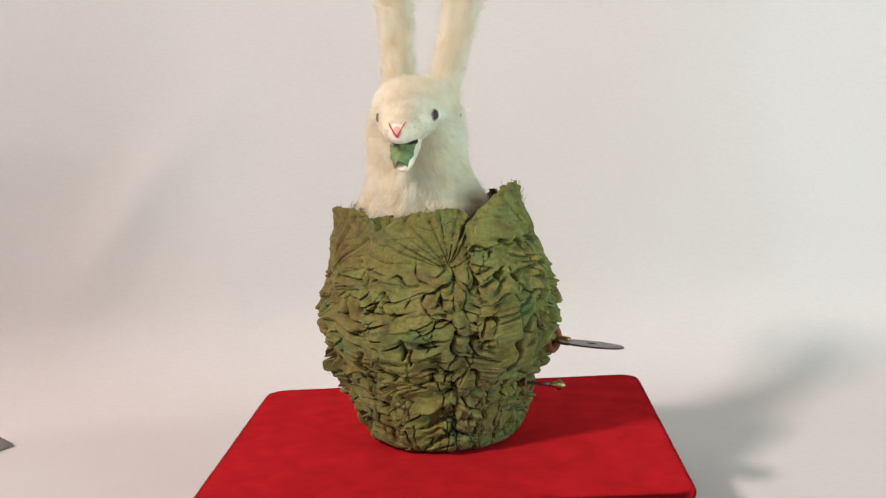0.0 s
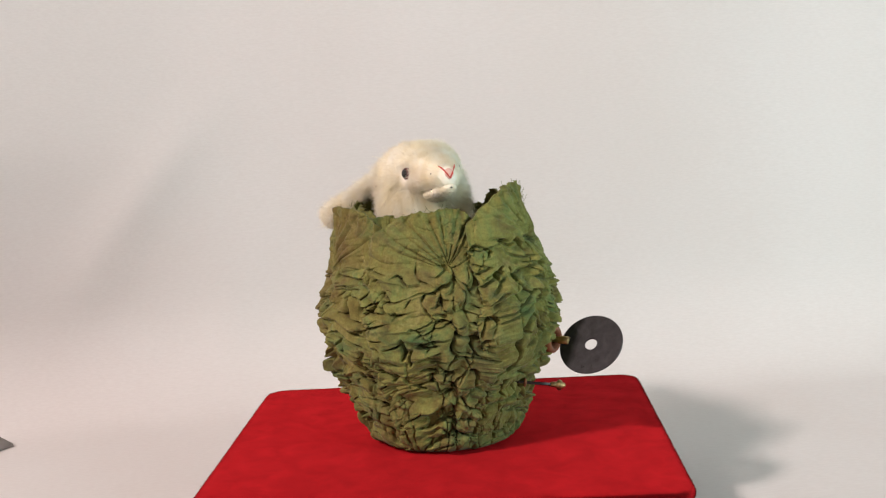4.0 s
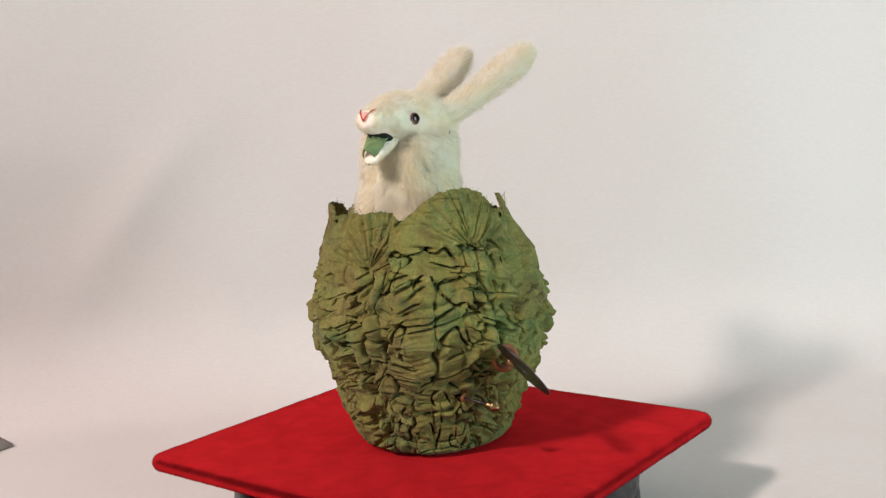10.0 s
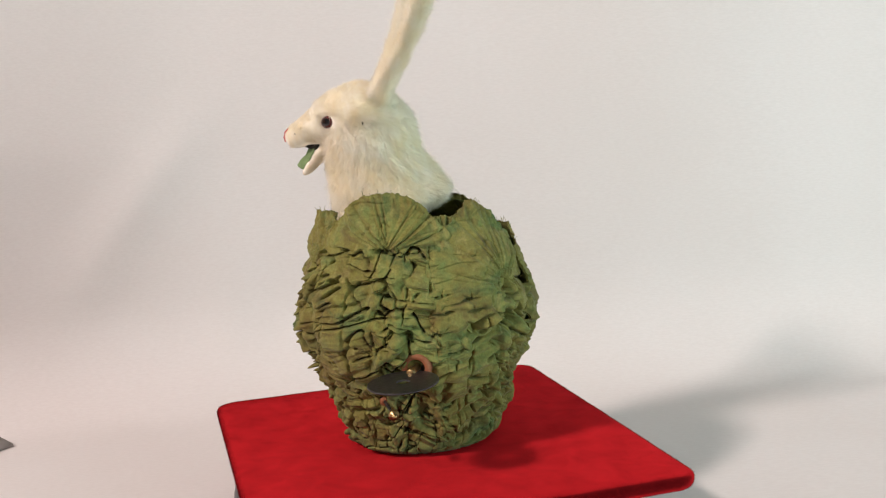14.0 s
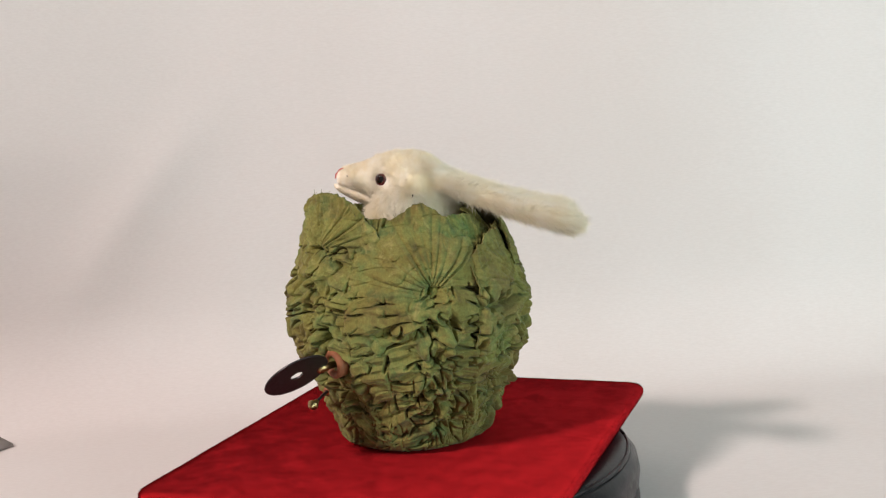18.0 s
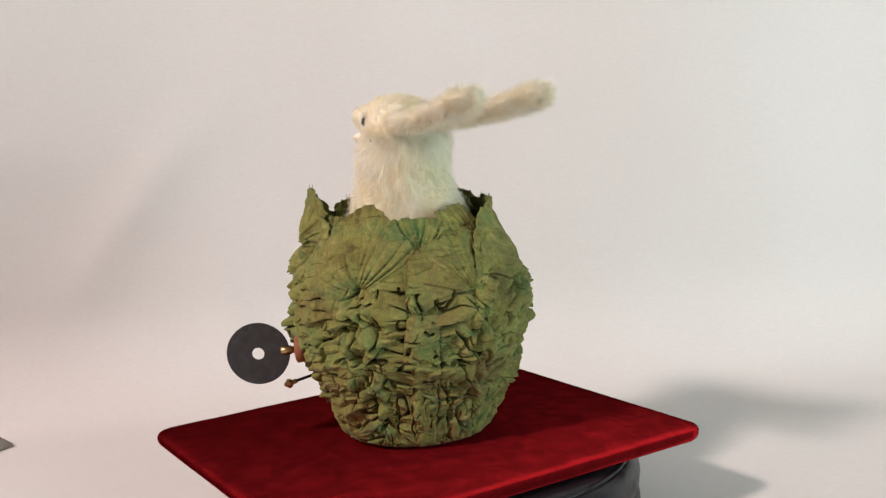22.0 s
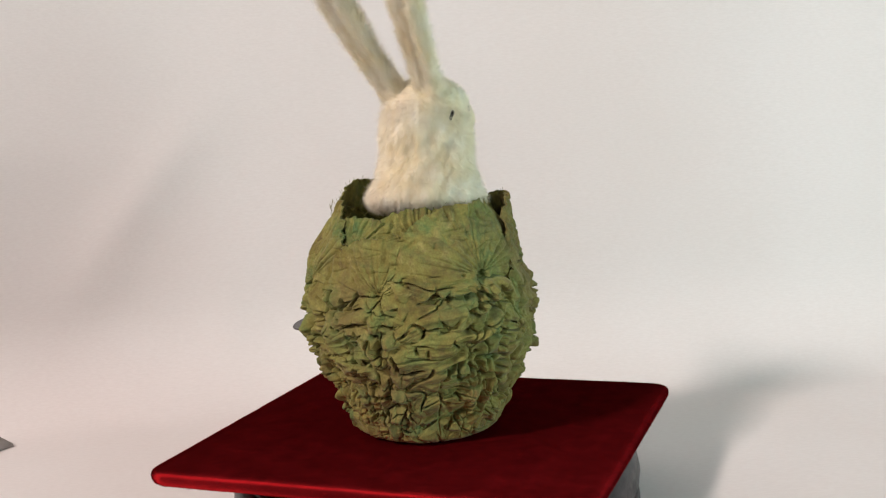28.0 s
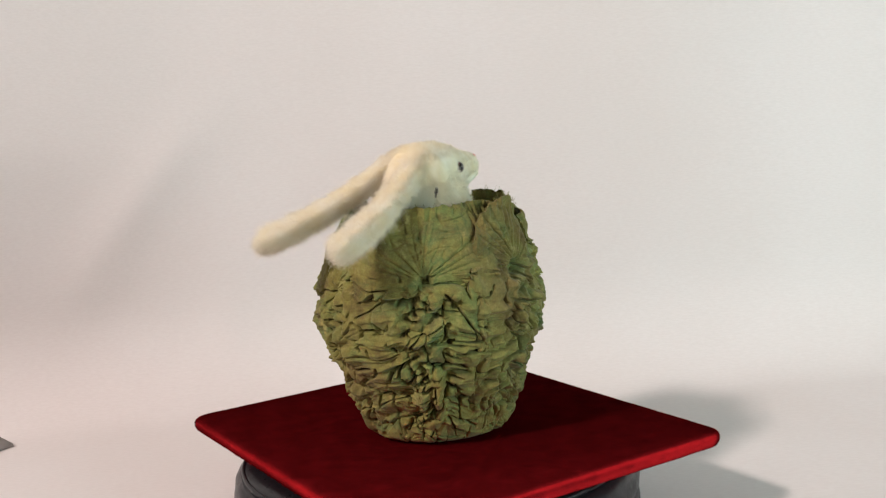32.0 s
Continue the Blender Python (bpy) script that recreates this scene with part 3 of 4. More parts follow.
def frayed_edge(parent, az, left, right, top, out, seed, drop=(0.020, 0.020), fall=2.7):
    """Loose threads along a leaf's rim."""
    rng = np.random.default_rng(seed)
    bm_v, bm_f = [], []
    for k in range(26):
        u = rng.uniform(-0.9, 0.9)
        z = top - drop[u > 0] * abs(u) ** fall
        a = radians(az + u * (left if u < 0 else right))
        r = float(radius_at(np.array([z]))[0]) + out - 0.0028 * u + 0.002 - (0.002 + 0.007 * abs(u) ** 3) * min(max((z - 0.145) / 0.04, 0), 1)
        p = Vector((CX + r * math.cos(a), CY + r * math.sin(a), z - 0.001))
        d = Vector(rng.normal(size=3)) * 0.0011 + Vector((0, 0, rng.uniform(0.001, 0.0034)))
        v, f = tube([p, p + d * 0.6, p + d + Vector(rng.normal(size=3)) * 0.0006], 0.00013, 4)
        n = len(bm_v)
        bm_v += v.tolist()
        bm_f += [[i + n for i in q] for q in f]
    ob = mesh_object("loose_threads", bm_v, bm_f, CLOTH[seed % 3], parent)
    tagged(ob, kind="stuff")


auto = new("rabbit_in_cabbage")
tagged(auto, "clockwork white fur rabbit rising from a green cloth cabbage", "automaton")
auto.location = (0, 0, BOARD_TOP)

# middle, reach to both sides, top, pucker, how far out, seed, drop and curl of the rim, strength of the fan, roundness of the rim
LEAVES = [(-87, 41, 26, 0.1674, 0.129, 0.0018, 3, (0.02, 0.030), 0.0, 1.0, 2.7), (-33, 36, 33, 0.1800, 0.142, 0.0060, 1, (0.024, 0.036), 0.0, 1.0, 2.1), (29, 40, 36, 0.1700, 0.114, 0.0034, 6, (0.030, 0.045), 0.007, 0.75, 1.6), (86, 30, 32, 0.149, 0.11, 0.0034, 9, (0.02, 0.018), 0.003, 0.6, 2.7), (138, 42, 40, 0.167, 0.119, 0.0054, 12, (0.026, 0.010), 0.005, 0.55, 2.7), (-166, 26, 46, 0.1690, 0.122, 0.0016, 14, (0.030, 0.024), -0.003, 0.9, 2.4)]
for az_, l_, r_, top_, pk_, out_, sd_, drop_, curl_, fan_, fall_ in LEAVES:
    cabbage_leaf(auto, az_, l_, r_, top_, pk_, out_, sd_, drop=drop_, curl=curl_, fanned=fan_, fall=fall_)
    frayed_edge(auto, az_, l_, r_, top_, out_ - curl_ * 0.8, sd_, drop=drop_, fall=fall_)
for az_, top_, sd_, curl_ in ((-60, 0.160, 22, 0.0), (-2, 0.162, 25, 0.0), (62, 0.1600, 28, 0.005), (108, 0.1645, 31, 0.014), (182, 0.167, 34, 0.005), (-124, 0.163, 37, 0.0)):
    cabbage_leaf(auto, az_, 34, 34, top_, 0.135, -0.0042, sd_, bottom=0.110, nu=130, nv=120, drop=(0.014, 0.014), curl=curl_)


def cabbage_core(parent):
    prof = [(0.030, 0.001), (0.042, 0.001), (0.047, 0.010), (0.059, 0.040), (0.070, 0.075), (0.072, 0.095), (0.064, 0.120), (0.056, 0.135), (0.055, 0.142), (0.052, 0.142), (0.050, 0.134), (0.030, 0.133)]
    v, f = turned(prof, 64, (CX, CY, 0))
    mesh_object("inner_pot", v, f, CLOTH[2], parent, "dark green cloth lining")


cabbage_core(auto)


# ---- key and lever ----
KEY_IN, KEY_OUT = Vector((0.0795, -0.0382, 0.0700)), Vector((0.1060, -0.0586, 0.0682))
KEY_WAY = (KEY_OUT - KEY_IN).normalized()
KEY_SIDE = KEY_WAY.cross(Vector((0, 0, 1))).normalized()
KEY_FRAME = Matrix((KEY_WAY, KEY_SIDE, KEY_WAY.cross(KEY_SIDE))).transposed().to_4x4()   # x along the shaft


def winding_key(parent):
    """A round steel grip with a hole, on a brass shaft; its origin lies on the shaft."""
    key = new("winding_key")
    key.parent = parent
    n, r, hole, th = 56, 0.0221, 0.0043, 0.0006
    v, prof = [], [(hole, -th), (r - 0.0003, -th), (r, -th * 0.5), (r, th * 0.5), (r - 0.0003, th), (hole, th)]
    for rr, z in prof:
        v += [(rr * math.cos(k * 2 * math.pi / n), rr * math.sin(k * 2 * math.pi / n), z) for k in range(n)]
    f = grid_faces(n, len(prof), True).tolist()
    f += [[k, (k + 1) % n, (len(prof) - 1) * n + (k + 1) % n, (len(prof) - 1) * n + k] for k in range(n)]
    ob = mesh_object("grip_disc", v, f, STEEL, key, "dark round steel grip with a hole")
    ob.data.polygons.foreach_set("use_smooth", [False] * len(ob.data.polygons))
    reach = (KEY_OUT - KEY_IN).length
    v, f = turned([(0.0024, -reach - 0.006), (0.0024, -0.0235), (0.0031, -0.0230), (0.0031, -0.0165), (0.0026, -0.0160)], 20)
    mesh_object("shaft", aligned(pose(0, 0, 0, 0, 90, 0), v), f, BRASS, key, "brass shaft")
    return key


key = winding_key(auto)


def key_hole(parent):
    at = KEY_IN + KEY_WAY * 0.0056
    v, f = turned([(0.0052, -0.006), (0.0092, -0.006), (0.0096, 0.0005), (0.0085, 0.0015), (0.0062, 0.0012), (0.0052, -0.002)], 32)
    mesh_object("wood_ring", aligned(Matrix.Translation(at) @ along(KEY_WAY), v), f[:-2], WOOD, parent, "brown wooden ring round the key hole")
    v, f = turned([(0.0055, -0.010), (0.0055, -0.004), (0.001, -0.0039)], 24)
    mesh_object("key_hole", aligned(Matrix.Translation(at) @ along(KEY_WAY), v), f, DARK, parent)


key_hole(auto)


def stop_lever(parent):
    root, end = Vector((0.0585, -0.0562, 0.0452)), Vector((0.0835, -0.0584, 0.0418))
    way = (end - root).normalized()
    v, f = tube([root - way * 0.006, root + way * 0.01, end], 0.00105, 10)
    lever = mesh_object("stop_lever", v, f, STEEL, parent, "thin steel stop lever")
    prof = [(0.0012, -0.0062), (0.0017, -0.0058), (0.0019, -0.0030), (0.0015, -0.0026), (0.0032, -0.0014), (0.0036, 0.0), (0.0030, 0.0014), (0.0016, 0.0020), (0.0018, 0.0030), (0.0008, 0.0038)]
    v, f = turned(prof, 20)
    mesh_object("brass_knob", aligned(Matrix.Translation(end) @ along(way), v), f, BRASS, lever, "small turned brass knob")
    v, f = turned([(0.0012, -0.001), (0.0030, -0.0006), (0.0032, 0.0004), (0.0016, 0.0010)], 18)
    mesh_object("lever_ring", aligned(Matrix.Translation(root + way * 0.0020) @ along(way), v), f, WOOD, parent)


stop_lever(auto)


# ---- the rabbit ----
NECK = Vector((0.0018, -0.0128, 0.0))     # the rabbit's upright axis in the turning space


def body_shape():
    rows = [(-0.0560, 0.004, 0.004, 0.0), (-0.0555, 0.022, 0.022, 0.0), (-0.0535, 0.0345, 0.0345, 0.0), (-0.0495, 0.0396, 0.0400, 0.0), (-0.045, 0.0392, 0.0398, 0.0), (-0.037, 0.0355, 0.0366, 0.0), (-0.026, 0.0318, 0.0335, -0.001), (-0.014, 0.0300, 0.0315, -0.0005), (0.000, 0.0302, 0.0308, 0.0008), (0.010, 0.0285, 0.0280, 0.0018), (0.018, 0.0255, 0.0235, 0.0030), (0.024, 0.0200, 0.0172, 0.004), (0.028, 0.0120, 0.0100, 0.004), (0.030, 0.003, 0.003, 0.004)]
    p = smooth_rows(rows, 60)
    a = np.linspace(0, 2 * np.pi, 64, endpoint=False)
    lump = 1 + 0.09 * gnoise(np.cos(a)[None] * 2.2 + 4, np.sin(a)[None] * 2.2 + p[:, :1] * 45, 3) + 0.05 * gnoise(np.cos(a)[None] * 6, np.sin(a)[None] * 6 + p[:, :1] * 110, 4)
    x = p[:, 1:2] * np.cos(a) * lump
    y = p[:, 2:3] * np.sin(a) * lump + p[:, 3:4]
    z = np.repeat(p[:, :1], 64, 1)
    return np.stack([x, y, z], -1).reshape(-1, 3), grid_faces(64, 60, True)


def rabbit_body(parent):
    v, f = body_shape()
    return furred("body_fur", v, f, 110000, 0.0080, 0.00010, 0.62, lambda p: np.stack([p[:, 0] * 2, p[:, 1] * 2, np.full(len(p), -1.0)], 1), 11, FUR, parent, "white fur neck and chest")


HEAD_ROWS = [(-0.0545, 0.0150, 0.0018, 0.0018), (-0.0535, 0.0150, 0.0048, 0.0046), (-0.0500, 0.0150, 0.0080, 0.0070), (-0.0430, 0.0155, 0.0114, 0.0092), (-0.0330, 0.0166, 0.0150, 0.0124), (-0.0220, 0.0175, 0.0190, 0.0165), (-0.0100, 0.0176, 0.0240, 0.0196), (0.0030, 0.0168, 0.0275, 0.0208), (0.0120, 0.0146, 0.0262, 0.0194), (0.0195, 0.0122, 0.0215, 0.0160), (0.0250, 0.0106, 0.0140, 0.0112), (0.0275, 0.0115, 0.0060, 0.0055), (0.0282, 0.0110, 0.0005, 0.0005)]


def rabbit_head(parent):
    """Head, facing -y, with its origin on the neck."""
    p = smooth_rows(HEAD_ROWS, 80)
    a = np.linspace(0, 2 * np.pi, 64, endpoint=False)
    ca, sa = np.cos(a)[None], np.sin(a)[None]
    x = p[:, 2:3] * np.sign(ca) * np.abs(ca) ** 0.9
    z = p[:, 1:2] + p[:, 3:4] * sa
    y = np.repeat(p[:, :1], 64, 1)
    # brow, cheeks and eye sockets
    for sx in (-1, 1):
        cheek = np.exp(-(((y + 0.012) / 0.014) ** 2 + ((z - 0.006) / 0.010) ** 2)) * (np.sign(x) == sx)
        x = x + sx * 0.0030 * cheek
        socket = np.exp(-(((y + 0.0215) / 0.0055) ** 2 + ((z - 0.0185) / 0.0055) ** 2)) * (np.sign(x) == sx)
        x = x - sx * 0.0022 * socket
        brow = np.exp(-(((y + 0.018) / 0.009) ** 2 + ((z - 0.0265) / 0.004) ** 2)) * (np.sign(x) == sx)
        x = x + sx * 0.0016 * brow
    v = np.stack([x, y, z], -1).reshape(-1, 3)
    f = grid_faces(64, 80, True)[:, ::-1]

    def keep(q):
        eye = np.minimum(np.linalg.norm(q - np.array([0.0175, -0.0215, 0.0180]), axis=1), np.linalg.norm(q - np.array([-0.0175, -0.0215, 0.0180]), axis=1))
        nose = np.linalg.norm(q - np.array([0, -0.0545, 0.0160]), axis=1)
        under = (q[:, 2] < 0.010) & (q[:, 1] < -0.016) & (np.abs(q[:, 0]) < 0.010) & (q[:, 2] < 0.0165 - 0.45 * (q[:, 1] + 0.055))
        return (eye > 0.0050) & (nose > 0.006) & ~under

    def flow(q):
        return np.stack([q[:, 0] * 6, np.full(len(q), 1.0), -0.25 - 8 * np.clip(0.010 - q[:, 2], 0, 0.02)], 1)

    # short on the muzzle, long on the cheeks and crown
    rng = np.random.default_rng(21)
    parts_v, parts_f, lies, n = [v], f.tolist(), [], len(v)
    for count, ln, test in ((120000, 0.0030, lambda q: q[:, 1] < -0.022), (60000, 0.0046, lambda q: q[:, 1] > -0.030), (52000, 0.0115, lambda q: (q[:, 1] > -0.018) & (q[:, 2] < 0.006 + 0.012 * rng.random(len(q))))):
        sv, sf, sn = strands(v, f, count, ln, 0.00010, 0.6, flow, rng, lambda q, test=test: keep(q) & test(q))
        parts_v.append(sv)
        lies.append(sn)
        parts_f += [[i + n for i in q] for q in sf]
        n += len(sv)
    head = mesh_object("head", np.concatenate(parts_v), parts_f, FUR, parent, "white fur rabbit head", lie=np.concatenate(lies))
    for sx in (-1, 1):
        at = Vector((sx * 0.0163, -0.0215, 0.0180))
        m = Matrix.Translation(at) @ along((sx * 1.0, -0.32, 0.12))
        t = np.linspace(0, np.pi / 2, 10)
        v2, f2 = turned(np.stack([0.0048 * np.cos(t), 0.0044 * np.sin(t)], 1)[:-1], 28)
        eye = mesh_object("eye", aligned(m, v2), f2, EYE_RED, head, "glossy dark red glass eye")
        t = np.linspace(0, np.pi / 2, 6)
        v2, f2 = turned(np.stack([0.0029 * np.cos(t), 0.0038 + 0.0008 * np.sin(t)], 1)[:-1], 20)
        # the pupil belongs to the eye's own mesh
        me = eye.data
        me.materials.append(PUPIL)
        bm = bmesh.new()
        bm.from_mesh(me)
        vs = [bm.verts.new(q) for q in aligned(m, v2)]
        for q in f2:
            fc = bm.faces.new([vs[i] for i in q])
            fc.material_index, fc.smooth = 1, True
        bm.to_mesh(me)
        bm.free()
    for at, way, r in (((-0.0282, 0.0125, 0.0080), (-0.9, 0.4, 0.1), 0.0019), ((0.0312, 0.0016, 0.0105), (1, 0, 0.1), 0.0006)):
        t = np.linspace(-np.pi / 2, np.pi / 2, 8)
        v2, f2 = turned(np.stack([r * np.cos(t) + 1e-5, 0.8 * r * np.sin(t)], 1), 14)
        v2 = v2 * np.array([0.75, 1.9, 1]) + 0.25 * r * np.sin(v2[:, [1, 0, 1]] * 2.6 / r)
        mesh_object("ear_notch", aligned(Matrix.Translation(at) @ along(way), v2), f2, MOUTH, head, "dark notch in the fur")
    for sx in (-1, 1):
        t = np.linspace(-np.pi / 2, np.pi / 2, 8)
        v2, f2 = turned(np.stack([0.0005 * np.cos(t) + 1e-5, 0.0004 * np.sin(t)], 1), 12)
        mesh_object("nostril", aligned(Matrix.Translation((sx * 0.0098, -0.0463, 0.0172)) @ along((sx, -0.3, 0.1)), v2), f2, MOUTH, head, "small dark nostril")
    # nose with its red stitches
    t = np.linspace(-np.pi / 2, np.pi / 2, 12)
    v2, f2 = turned(np.stack([0.0040 * np.cos(t) + 1e-5, 0.0034 * np.sin(t)], 1), 20)
    mesh_object("nose", aligned(pose(0, -0.0520, 0.0165, 90, 0, 0), v2), f2, SKIN, head, "pink nose")
    for sx in (-1, 1):
        v2, f2 = tube([(0, -0.0555, 0.0140), (sx * 0.0020, -0.0552, 0.0172), (sx * 0.0042, -0.0530, 0.0205), (sx * 0.0056, -0.0500, 0.0222)], [0.0004, 0.0005, 0.0005, 0.00025], 8)
        mesh_object("nose_stitch", v2, f2, STITCH, head, "red thread stitch")
    # inside of the mouth
    rows = smooth_rows([(-0.047, 0.0110, 0.0035, 0.0015), (-0.042, 0.0085, 0.0066, 0.0032), (-0.036, 0.0055, 0.0080, 0.0050), (-0.030, 0.0030, 0.0078, 0.0056), (-0.022, 0.0030, 0.005, 0.004)], 20)
    x2, z2 = rows[:, 2:3] * np.cos(a)[None, ::2], rows[:, 1:2] + rows[:, 3:4] * np.sin(a)[None, ::2]
    y2 = np.repeat(rows[:, :1], 32, 1)
    mesh_object("mouth", np.stack([x2, y2, z2], -1).reshape(-1, 3), grid_faces(32, 20, True)[:, ::-1], MOUTH, head, "dark open mouth")
    return head


def rabbit_ear(head, seed):
    """An ear along its own z, with its hollow to y."""
    rows = [(-0.022, 0.0030, 0.0030), (-0.018, 0.0066, 0.0060), (-0.010, 0.0084, 0.0074), (0.000, 0.0088, 0.0080), (0.012, 0.0086, 0.0068), (0.030, 0.0088, 0.0064), (0.052, 0.0098, 0.0068), (0.070, 0.0106, 0.0072), (0.086, 0.0104, 0.0072), (0.097, 0.0084, 0.0062), (0.103, 0.0050, 0.0040), (0.105, 0.0010, 0.0010)]
    p = smooth_rows(rows, 50)
    a = np.linspace(0, 2 * np.pi, 32, endpoint=False)
    x = 0.93 * p[:, 1:2] * np.cos(a)
    y = 0.90 * p[:, 2:3] * np.sin(a) - 0.0030 * np.cos(a) ** 2 * np.clip(p[:, :1] / 0.05, 0, 1) + 0.004 * np.sin(p[:, :1] / 0.111 * np.pi)
    y = y - 0.0062 * np.exp(-(np.cos(a) / 0.42) ** 2) * (np.sin(a) > 0) * np.clip((p[:, :1] + 0.004) / 0.02, 0, 1) * np.clip((0.104 - p[:, :1]) / 0.02, 0, 1)
    swell = 1 + 0.16 * gnoise(np.cos(a)[None] * 1.5 + seed, p[:, :1] * 55 + np.sin(a)[None], seed)
    x, y = x * swell, y * swell
    z = np.repeat(p[:, :1], 32, 1)
    v = np.stack([x, y, z], -1).reshape(-1, 3)
    # a longer ragged fringe along the edges and at the tip
    f = grid_faces(32, 50, True)
    rng = np.random.default_rng(seed + 9)
    fv, ff, fn = strands(v, f, 16000, 0.0100, 0.00010, 0.7, lambda q: np.stack([q[:, 0] * 40, q[:, 1] * 10, np.full(len(q), 1.0)], 1), rng, lambda q: (np.abs(q[:, 0]) > 0.0052) | (q[:, 2] > 0.085))
    n = len(v)
    fringe = (fv, [[i + n for i in q] for q in ff], fn)
    return furred("ear", v, f, 34000, 0.0066, 0.00010, 0.8, lambda q: np.stack([q[:, 0] * 14, q[:, 1] * 14, np.full(len(q), 1.0)], 1), seed, FUR, head, "long white fur ear", more=fringe)


def rabbit_jaw(head):
    """The lower jaw, hinged at its origin, reaching to -y."""
    rows = smooth_rows([(0.010, -0.001, 0.0095, 0.0050), (0.003, -0.0016, 0.0100, 0.0054), (-0.006, -0.0016, 0.0090, 0.0050), (-0.0145, -0.0006, 0.0072, 0.0042), (-0.0225, 0.0002, 0.0048, 0.0027), (-0.0258, 0.0006, 0.0010, 0.0006)], 26)
    a = np.linspace(0, 2 * np.pi, 32, endpoint=False)
    v = np.stack([rows[:, 2:3] * np.cos(a), np.repeat(rows[:, :1], 32, 1), rows[:, 1:2] + rows[:, 3:4] * np.sin(a)], -1).reshape(-1, 3)
    jaw = furred("jaw", v, grid_faces(32, 26, True)[:, ::-1], 7000, 0.0024, 0.00014, 0.35, lambda q: np.stack([q[:, 0] * 5, np.full(len(q), 1.0), -0.3 + 0 * q[:, 0]], 1), 33, FUR, head, "white fur lower jaw", keep=lambda q: q[:, 2] < 0.0012)
    return jaw


def mouth_leaf(head):
    """A piece of cabbage leaf held in the jaw."""
    u, w = np.meshgrid(np.linspace(-1, 1, 24), np.linspace(0, 1, 24))
    width = 0.0082 * (1 - 0.5 * w ** 1.6) * (1 + 0.12 * gnoise(w * 5, w * 0 + 0.5, 8))
    x = -0.0012 + u * width
    y = -0.0375 - 0.0165 * w * (1 - 0.25 * u ** 2)
    z = 0.0070 - 0.0090 * w - 0.0062 * np.abs(u) ** 1.5 * (0.6 + 0.4 * w) + 0.0012 * gnoise(u * 3, w * 3, 6)
    ob = mesh_object("leaf_bite", np.stack([x, y, z], -1).reshape(-1, 3), grid_faces(24, 24), LEAF_GREEN, head, "green cloth leaf in the mouth")
    so = ob.modifiers.new("thickness", "SOLIDIFY")
    so.thickness = 0.0006
    return ob


body = rabbit_body(auto)
head = rabbit_head(auto)
ears = [rabbit_ear(head, 41), rabbit_ear(head, 43)]
jaw = rabbit_jaw(head)
bite = mouth_leaf(head)


# ---- small grey sheet at the cloth's edge, in place of a cast shadow ----
def shadow_sheet():
    bm = bmesh.new()
    pts = [(-0.455, 0.300), (-0.3992, 0.2363), (-0.4096, 0.2208), (-0.50, 0.214)]
    lo = [bm.verts.new((x, y, 0.001)) for x, y in pts]
    hi = [bm.verts.new((x, y, 0.004)) for x, y in pts]
    bm.faces.new(hi)
    bm.faces.new(lo[::-1])
    for i in range(4):
        bm.faces.new((lo[i], lo[(i + 1) % 4], hi[(i + 1) % 4], hi[i]))
    tagged(part("card", bm, SHADOW_GREY), "flat grey sheet standing in for a cast shadow on the white cloth", "card")


shadow_sheet()


# ---- what moves ----
def between(rows, t):
    """Straight interpolation in rows of (t, value)."""
    return float(np.interp(t, [r[0] for r in rows], [r[1] for r in rows]))


TURN = [(0, -2.6), (6.05, -2.6), (6.5, 1.43), (9, 24.24), (11.5, 46.63), (14.5, 73.81), (16.5, 92.25), (19, 115.48), (22, 142.74), (25.5, 174.11), (27.5, 191.72), (30, 213.97), (32, 232.01)]
SPIN = [(0, -11), (1, 1), (2, 13), (3, 32), (3.5, 40), (5.5, 72), (6, 80), (9, 116), (13, 170), (19, 232), (21, 255), (23, 283), (24, 298), (25, 311), (25.5, 318), (28, 350), (32, 402)]
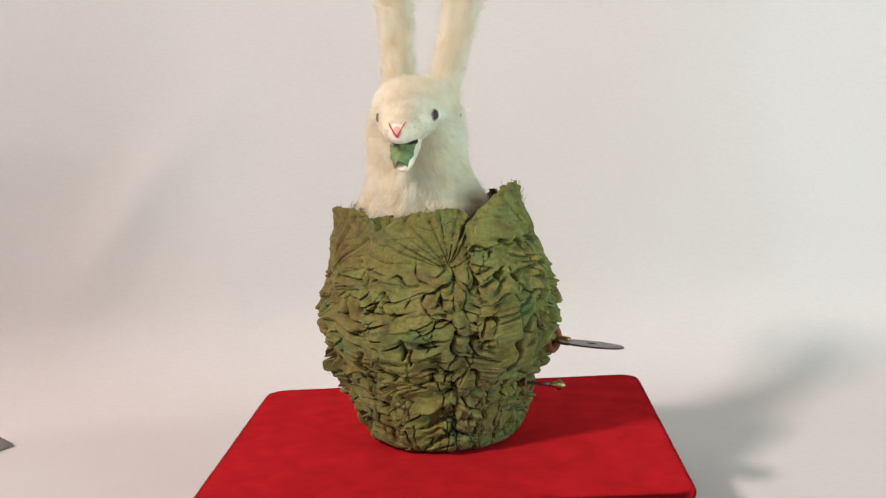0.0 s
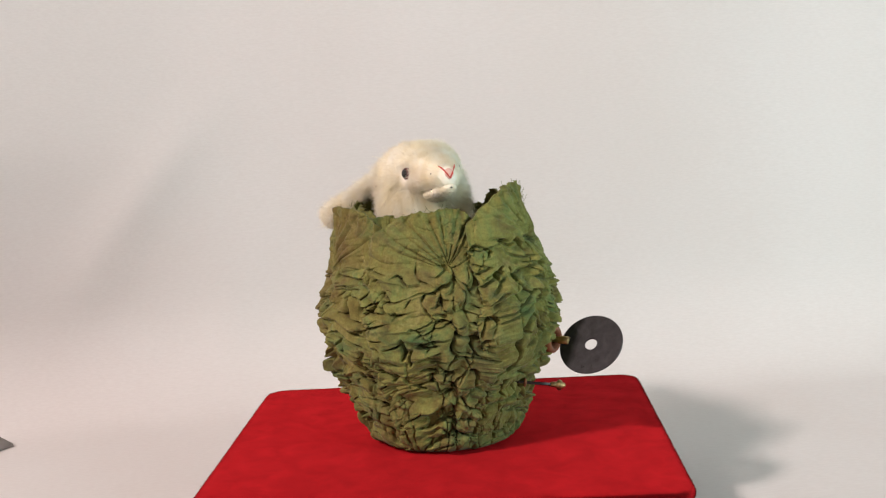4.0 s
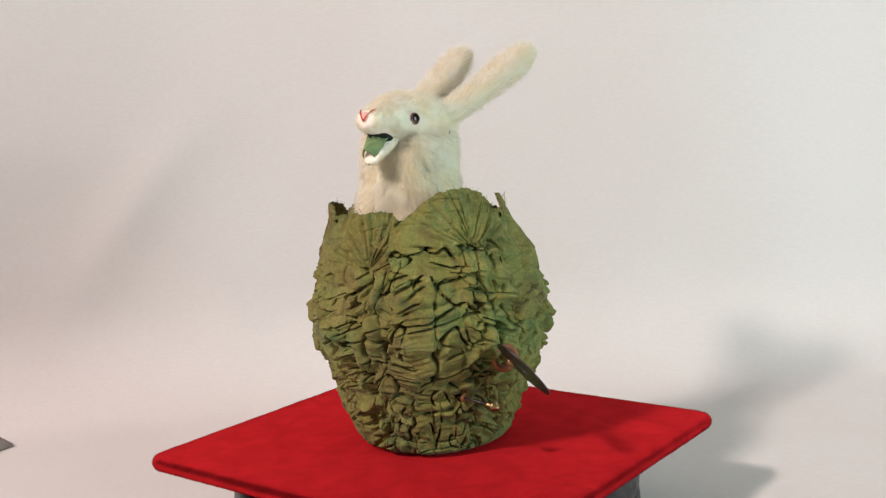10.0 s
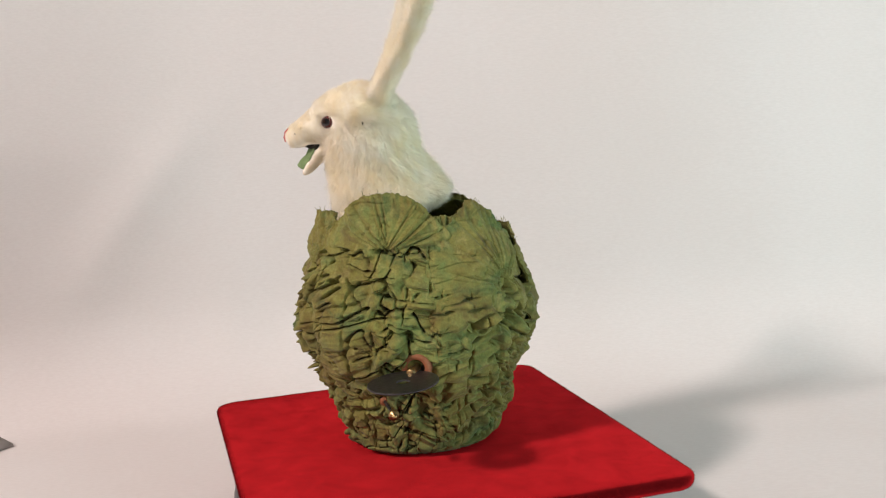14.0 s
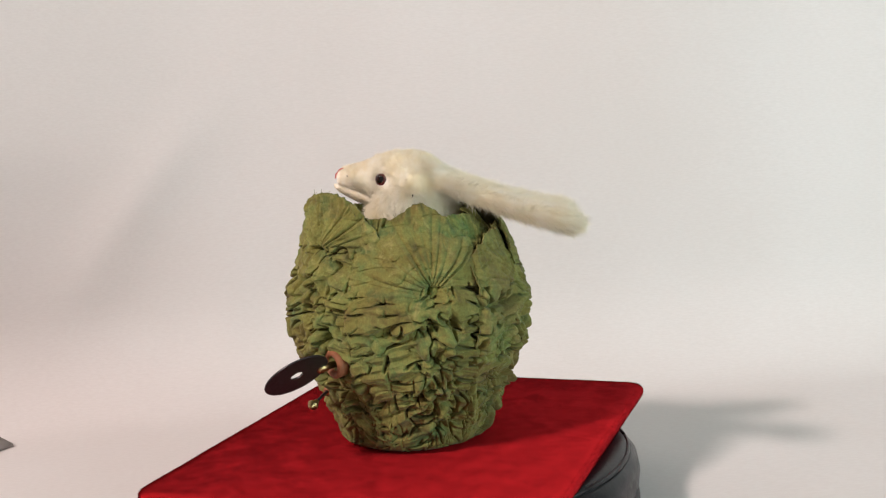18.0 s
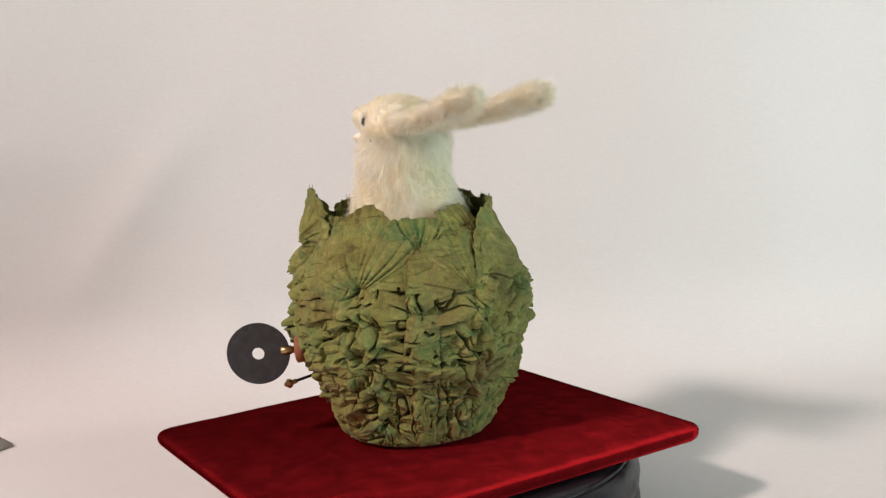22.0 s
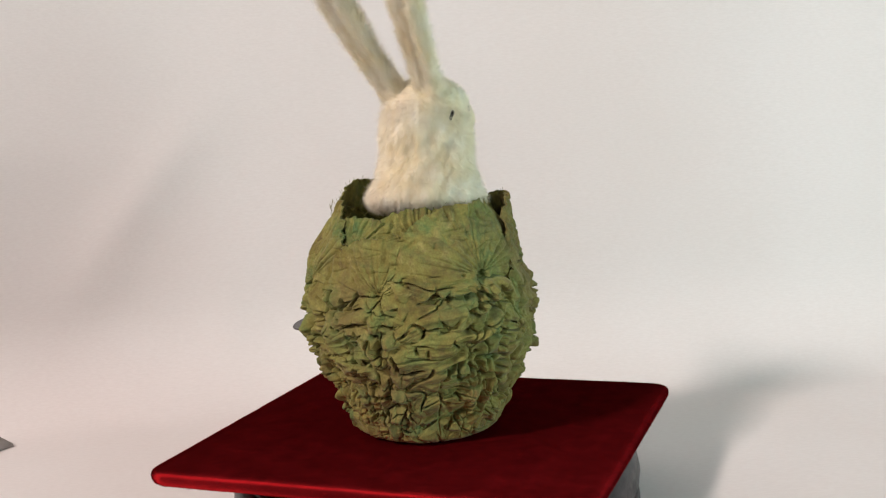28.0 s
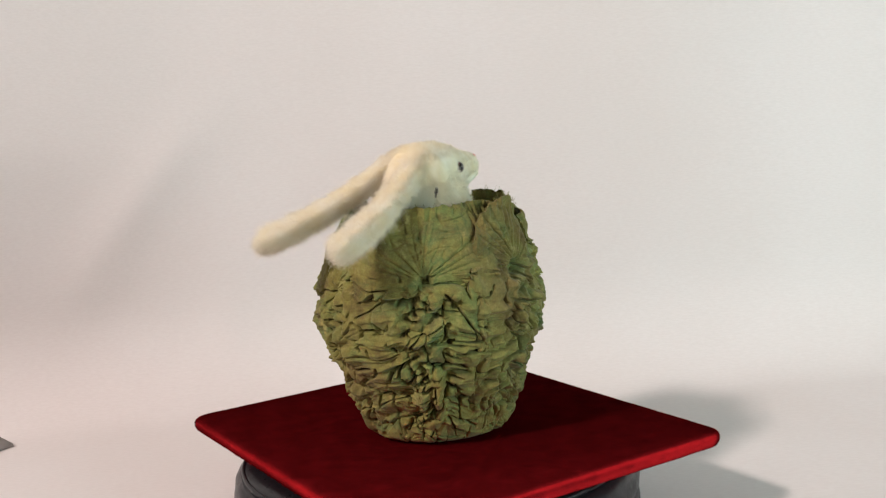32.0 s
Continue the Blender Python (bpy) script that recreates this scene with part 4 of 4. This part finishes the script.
# seconds: turn on the cabbage, nod up, way forward, height of the neck
POSE = [(0, 15.0, -14, 0.009, 0.2216), (0.4, 20.5, -18, 0.01, 0.2214), (0.9, 28.6, -23, 0.011, 0.2212), (1.5, 29.6, -24, 0.011, 0.2212), (2.2, 29.6, -24, 0.011, 0.221), (2.6, 22.6, -18, 0.011, 0.2212), (2.7, 4.6, -6, 0.006, 0.2174), (2.8, -9.4, 2, 0.0, 0.1874), (2.9, -15.4, 3, -0.001, 0.1769), (3.5, -15.8, 3.2, -0.001, 0.1765), (5.0, -20.4, 1, 0.0, 0.1784), (5.5, -21.4, 2, 0.0012, 0.1819), (6.0, -17.6, 4.5, 0.0035, 0.1906), (6.5, -15.6, 7, 0.001, 0.1999), (7.0, -15.6, 10, 0.001, 0.2026), (7.5, -12.0, 8.3, 0.001, 0.2068), (8.0, -7.8, 8.1, 0.001, 0.2105), (9, -5.2, 8.3, 0.002, 0.2112), (10, -0.9, 8.3, 0.0, 0.2108), (11, 0.9, 8.4, 0.0, 0.2104), (12, 3.8, 8.1, -0.002, 0.2109), (13, 6.7, 6, 0.002, 0.2147), (13.5, 17.3, -8.9, 0.015, 0.2194), (14.0, 21.6, -14, 0.022, 0.2204), (14.5, 24.6, -16.8, 0.0245, 0.2207), (15.5, 30.6, -18, 0.024, 0.2214), (16.3, 33.5, -18, 0.022, 0.2214), (16.42, 15.5, -6, 0.008, 0.2024), (16.55, -8.5, 7, -0.006, 0.1709), (17, -10.6, 8.5, -0.0074, 0.1697), (19, -16.9, 10.1, -0.0051, 0.1703), (20, -25.0, 13.4, -0.0033, 0.1831), (21, -20.1, 15, 0.0, 0.196), (22, -2.5, 12, 0.001, 0.2084), (23, -0.6, 9, 0.002, 0.2109), (24, 0.1, 8.3, 0.001, 0.2109), (25.5, 2.5, 8.3, 0.0, 0.2107), (27.4, 4, 6, 0.002, 0.2147), (28.0, 18.0, -12, 0.0115, 0.2214), (29, 30.3, -21.9, 0.0183, 0.2263), (30, 35.1, -27, 0.0192, 0.2268), (31.15, 35.8, -27, 0.0169, 0.2284), (31.3, 17.0, -10, 0.006, 0.2074), (31.45, 0.0, 4, -0.006, 0.1774), (32, -4.1, 6.6, -0.0091, 0.1744)]
# backward tilt of the ears from upright, in the world
EARS = [(0, 14), (2.6, 15), (2.7, 5), (2.8, 75), (2.9, 52), (3.0, 85), (3.12, 116), (5.5, 123), (6, 121), (6.5, 108), (7, 100), (7.5, 84), (8, 71), (9, 62), (10, 63), (11, 65), (12, 66), (12.7, 63), (13, 57), (13.2, 44), (13.5, 30), (13.8, 24), (14.5, 21), (16.4, 20), (16.5, 40), (16.6, 62), (16.7, 95), (16.9, 112), (20.5, 113), (21, 113), (21.5, 96), (22, 80), (22.5, 71), (23, 67), (24.5, 68), (26.8, 68), (27.5, 52), (28, 27), (29, 24), (31.1, 24.5), (31.3, 45), (31.4, 95), (31.55, 105), (31.8, 118), (32, 118)]
JAW = [(0, 36), (2.6, 36), (2.9, -8), (5.5, -2), (6.0, 5), (6.5, 11), (7.1, 16), (7.5, 30), (8, 44), (12.5, 50), (13.5, 42), (16.4, 34), (16.6, -8), (21.2, -8), (22.2, 20), (28, 30), (29, 30), (31.1, 29), (31.4, -8), (32, -8)]


def motions():
    times = sorted({r[0] for rows in (POSE, EARS, JAW) for r in rows})
    turn_rows = [(t, pose(0, 0, BOARD_TOP, 0, 0, -a)) for t, a in TURN]
    walk(auto, turn_rows)
    walk(board, turn_rows)
    walk(key, [(t, Matrix.Translation(KEY_OUT) @ KEY_FRAME @ pose(0, 0, 0, a, 0, 0)) for t, a in SPIN])
    drop = BOARD_TOP - LIFT
    h_rows, b_rows, e_rows, j_rows = [], [], ([], []), []
    for t in times:
        yaw, nod, fwd, z = (between([(r[0], r[k]) for r in POSE], t) for k in (1, 2, 3, 4))
        z -= drop
        at = Matrix.Translation(NECK + Vector((0, 0, z))) @ pose(0, 0, 0, 0, 0, -yaw)
        h_rows.append((t, at @ pose(0, -fwd, 0, -nod, 0, 0)))
        lean = math.degrees(math.atan2(fwd, 0.075))
        b_rows.append((t, at @ pose(0, -fwd, -0.002, lean, 0, 0)))
        for k, sx in ((0, -1), (1, 1)):
            tilt = between(EARS, t) - nod
            down = min(max((tilt - 60) / 50, 0), 1)
            tilt += (2.0, -5.0)[sx < 0] * min(max((50 - tilt - nod) / 20, 0), 1) + 1.5 - 5.0 * down
            e_rows[k].append((t, pose(0.0022 + sx * 0.0148, 0.0150, 0.0225, -tilt, 0, 0) @ pose(0, 0, 0, 0, (1 - down) * 5.5 + sx * (7.5 + 7.5 * down), 0)))
        j_rows.append((t, pose(0, -0.0305, 0.0050, between(JAW, t), 0, 0)))
    walk(head, h_rows)
    walk(body, b_rows)
    walk(ears[0], e_rows[0])
    walk(ears[1], e_rows[1])
    walk(jaw, j_rows)
    lip = Vector((0, -0.0375, 0.0065))
    droop = [(0, 0), (2.6, 0), (7.5, 4), (9, 10), (13, 20), (14, 8), (16.3, 4), (32, 4)]
    inside = [(0, 0), (2.6, 0), (2.85, 1), (6.6, 1), (7.5, 0), (16.3, 0), (16.55, 1), (32, 1)]
    rows = []
    for t in sorted({r[0] for r in droop + inside}):
        k = between(inside, t)
        tip = Matrix.Translation(lip) @ pose(0, 0, 0, between(droop, t), 0, 0) @ Matrix.Translation(-lip)
        rows.append((t, pose(0, 0.020 * k, 0.004 * k, -8 * k, 0, 0) @ tip))
    walk(bite, rows)


motions()
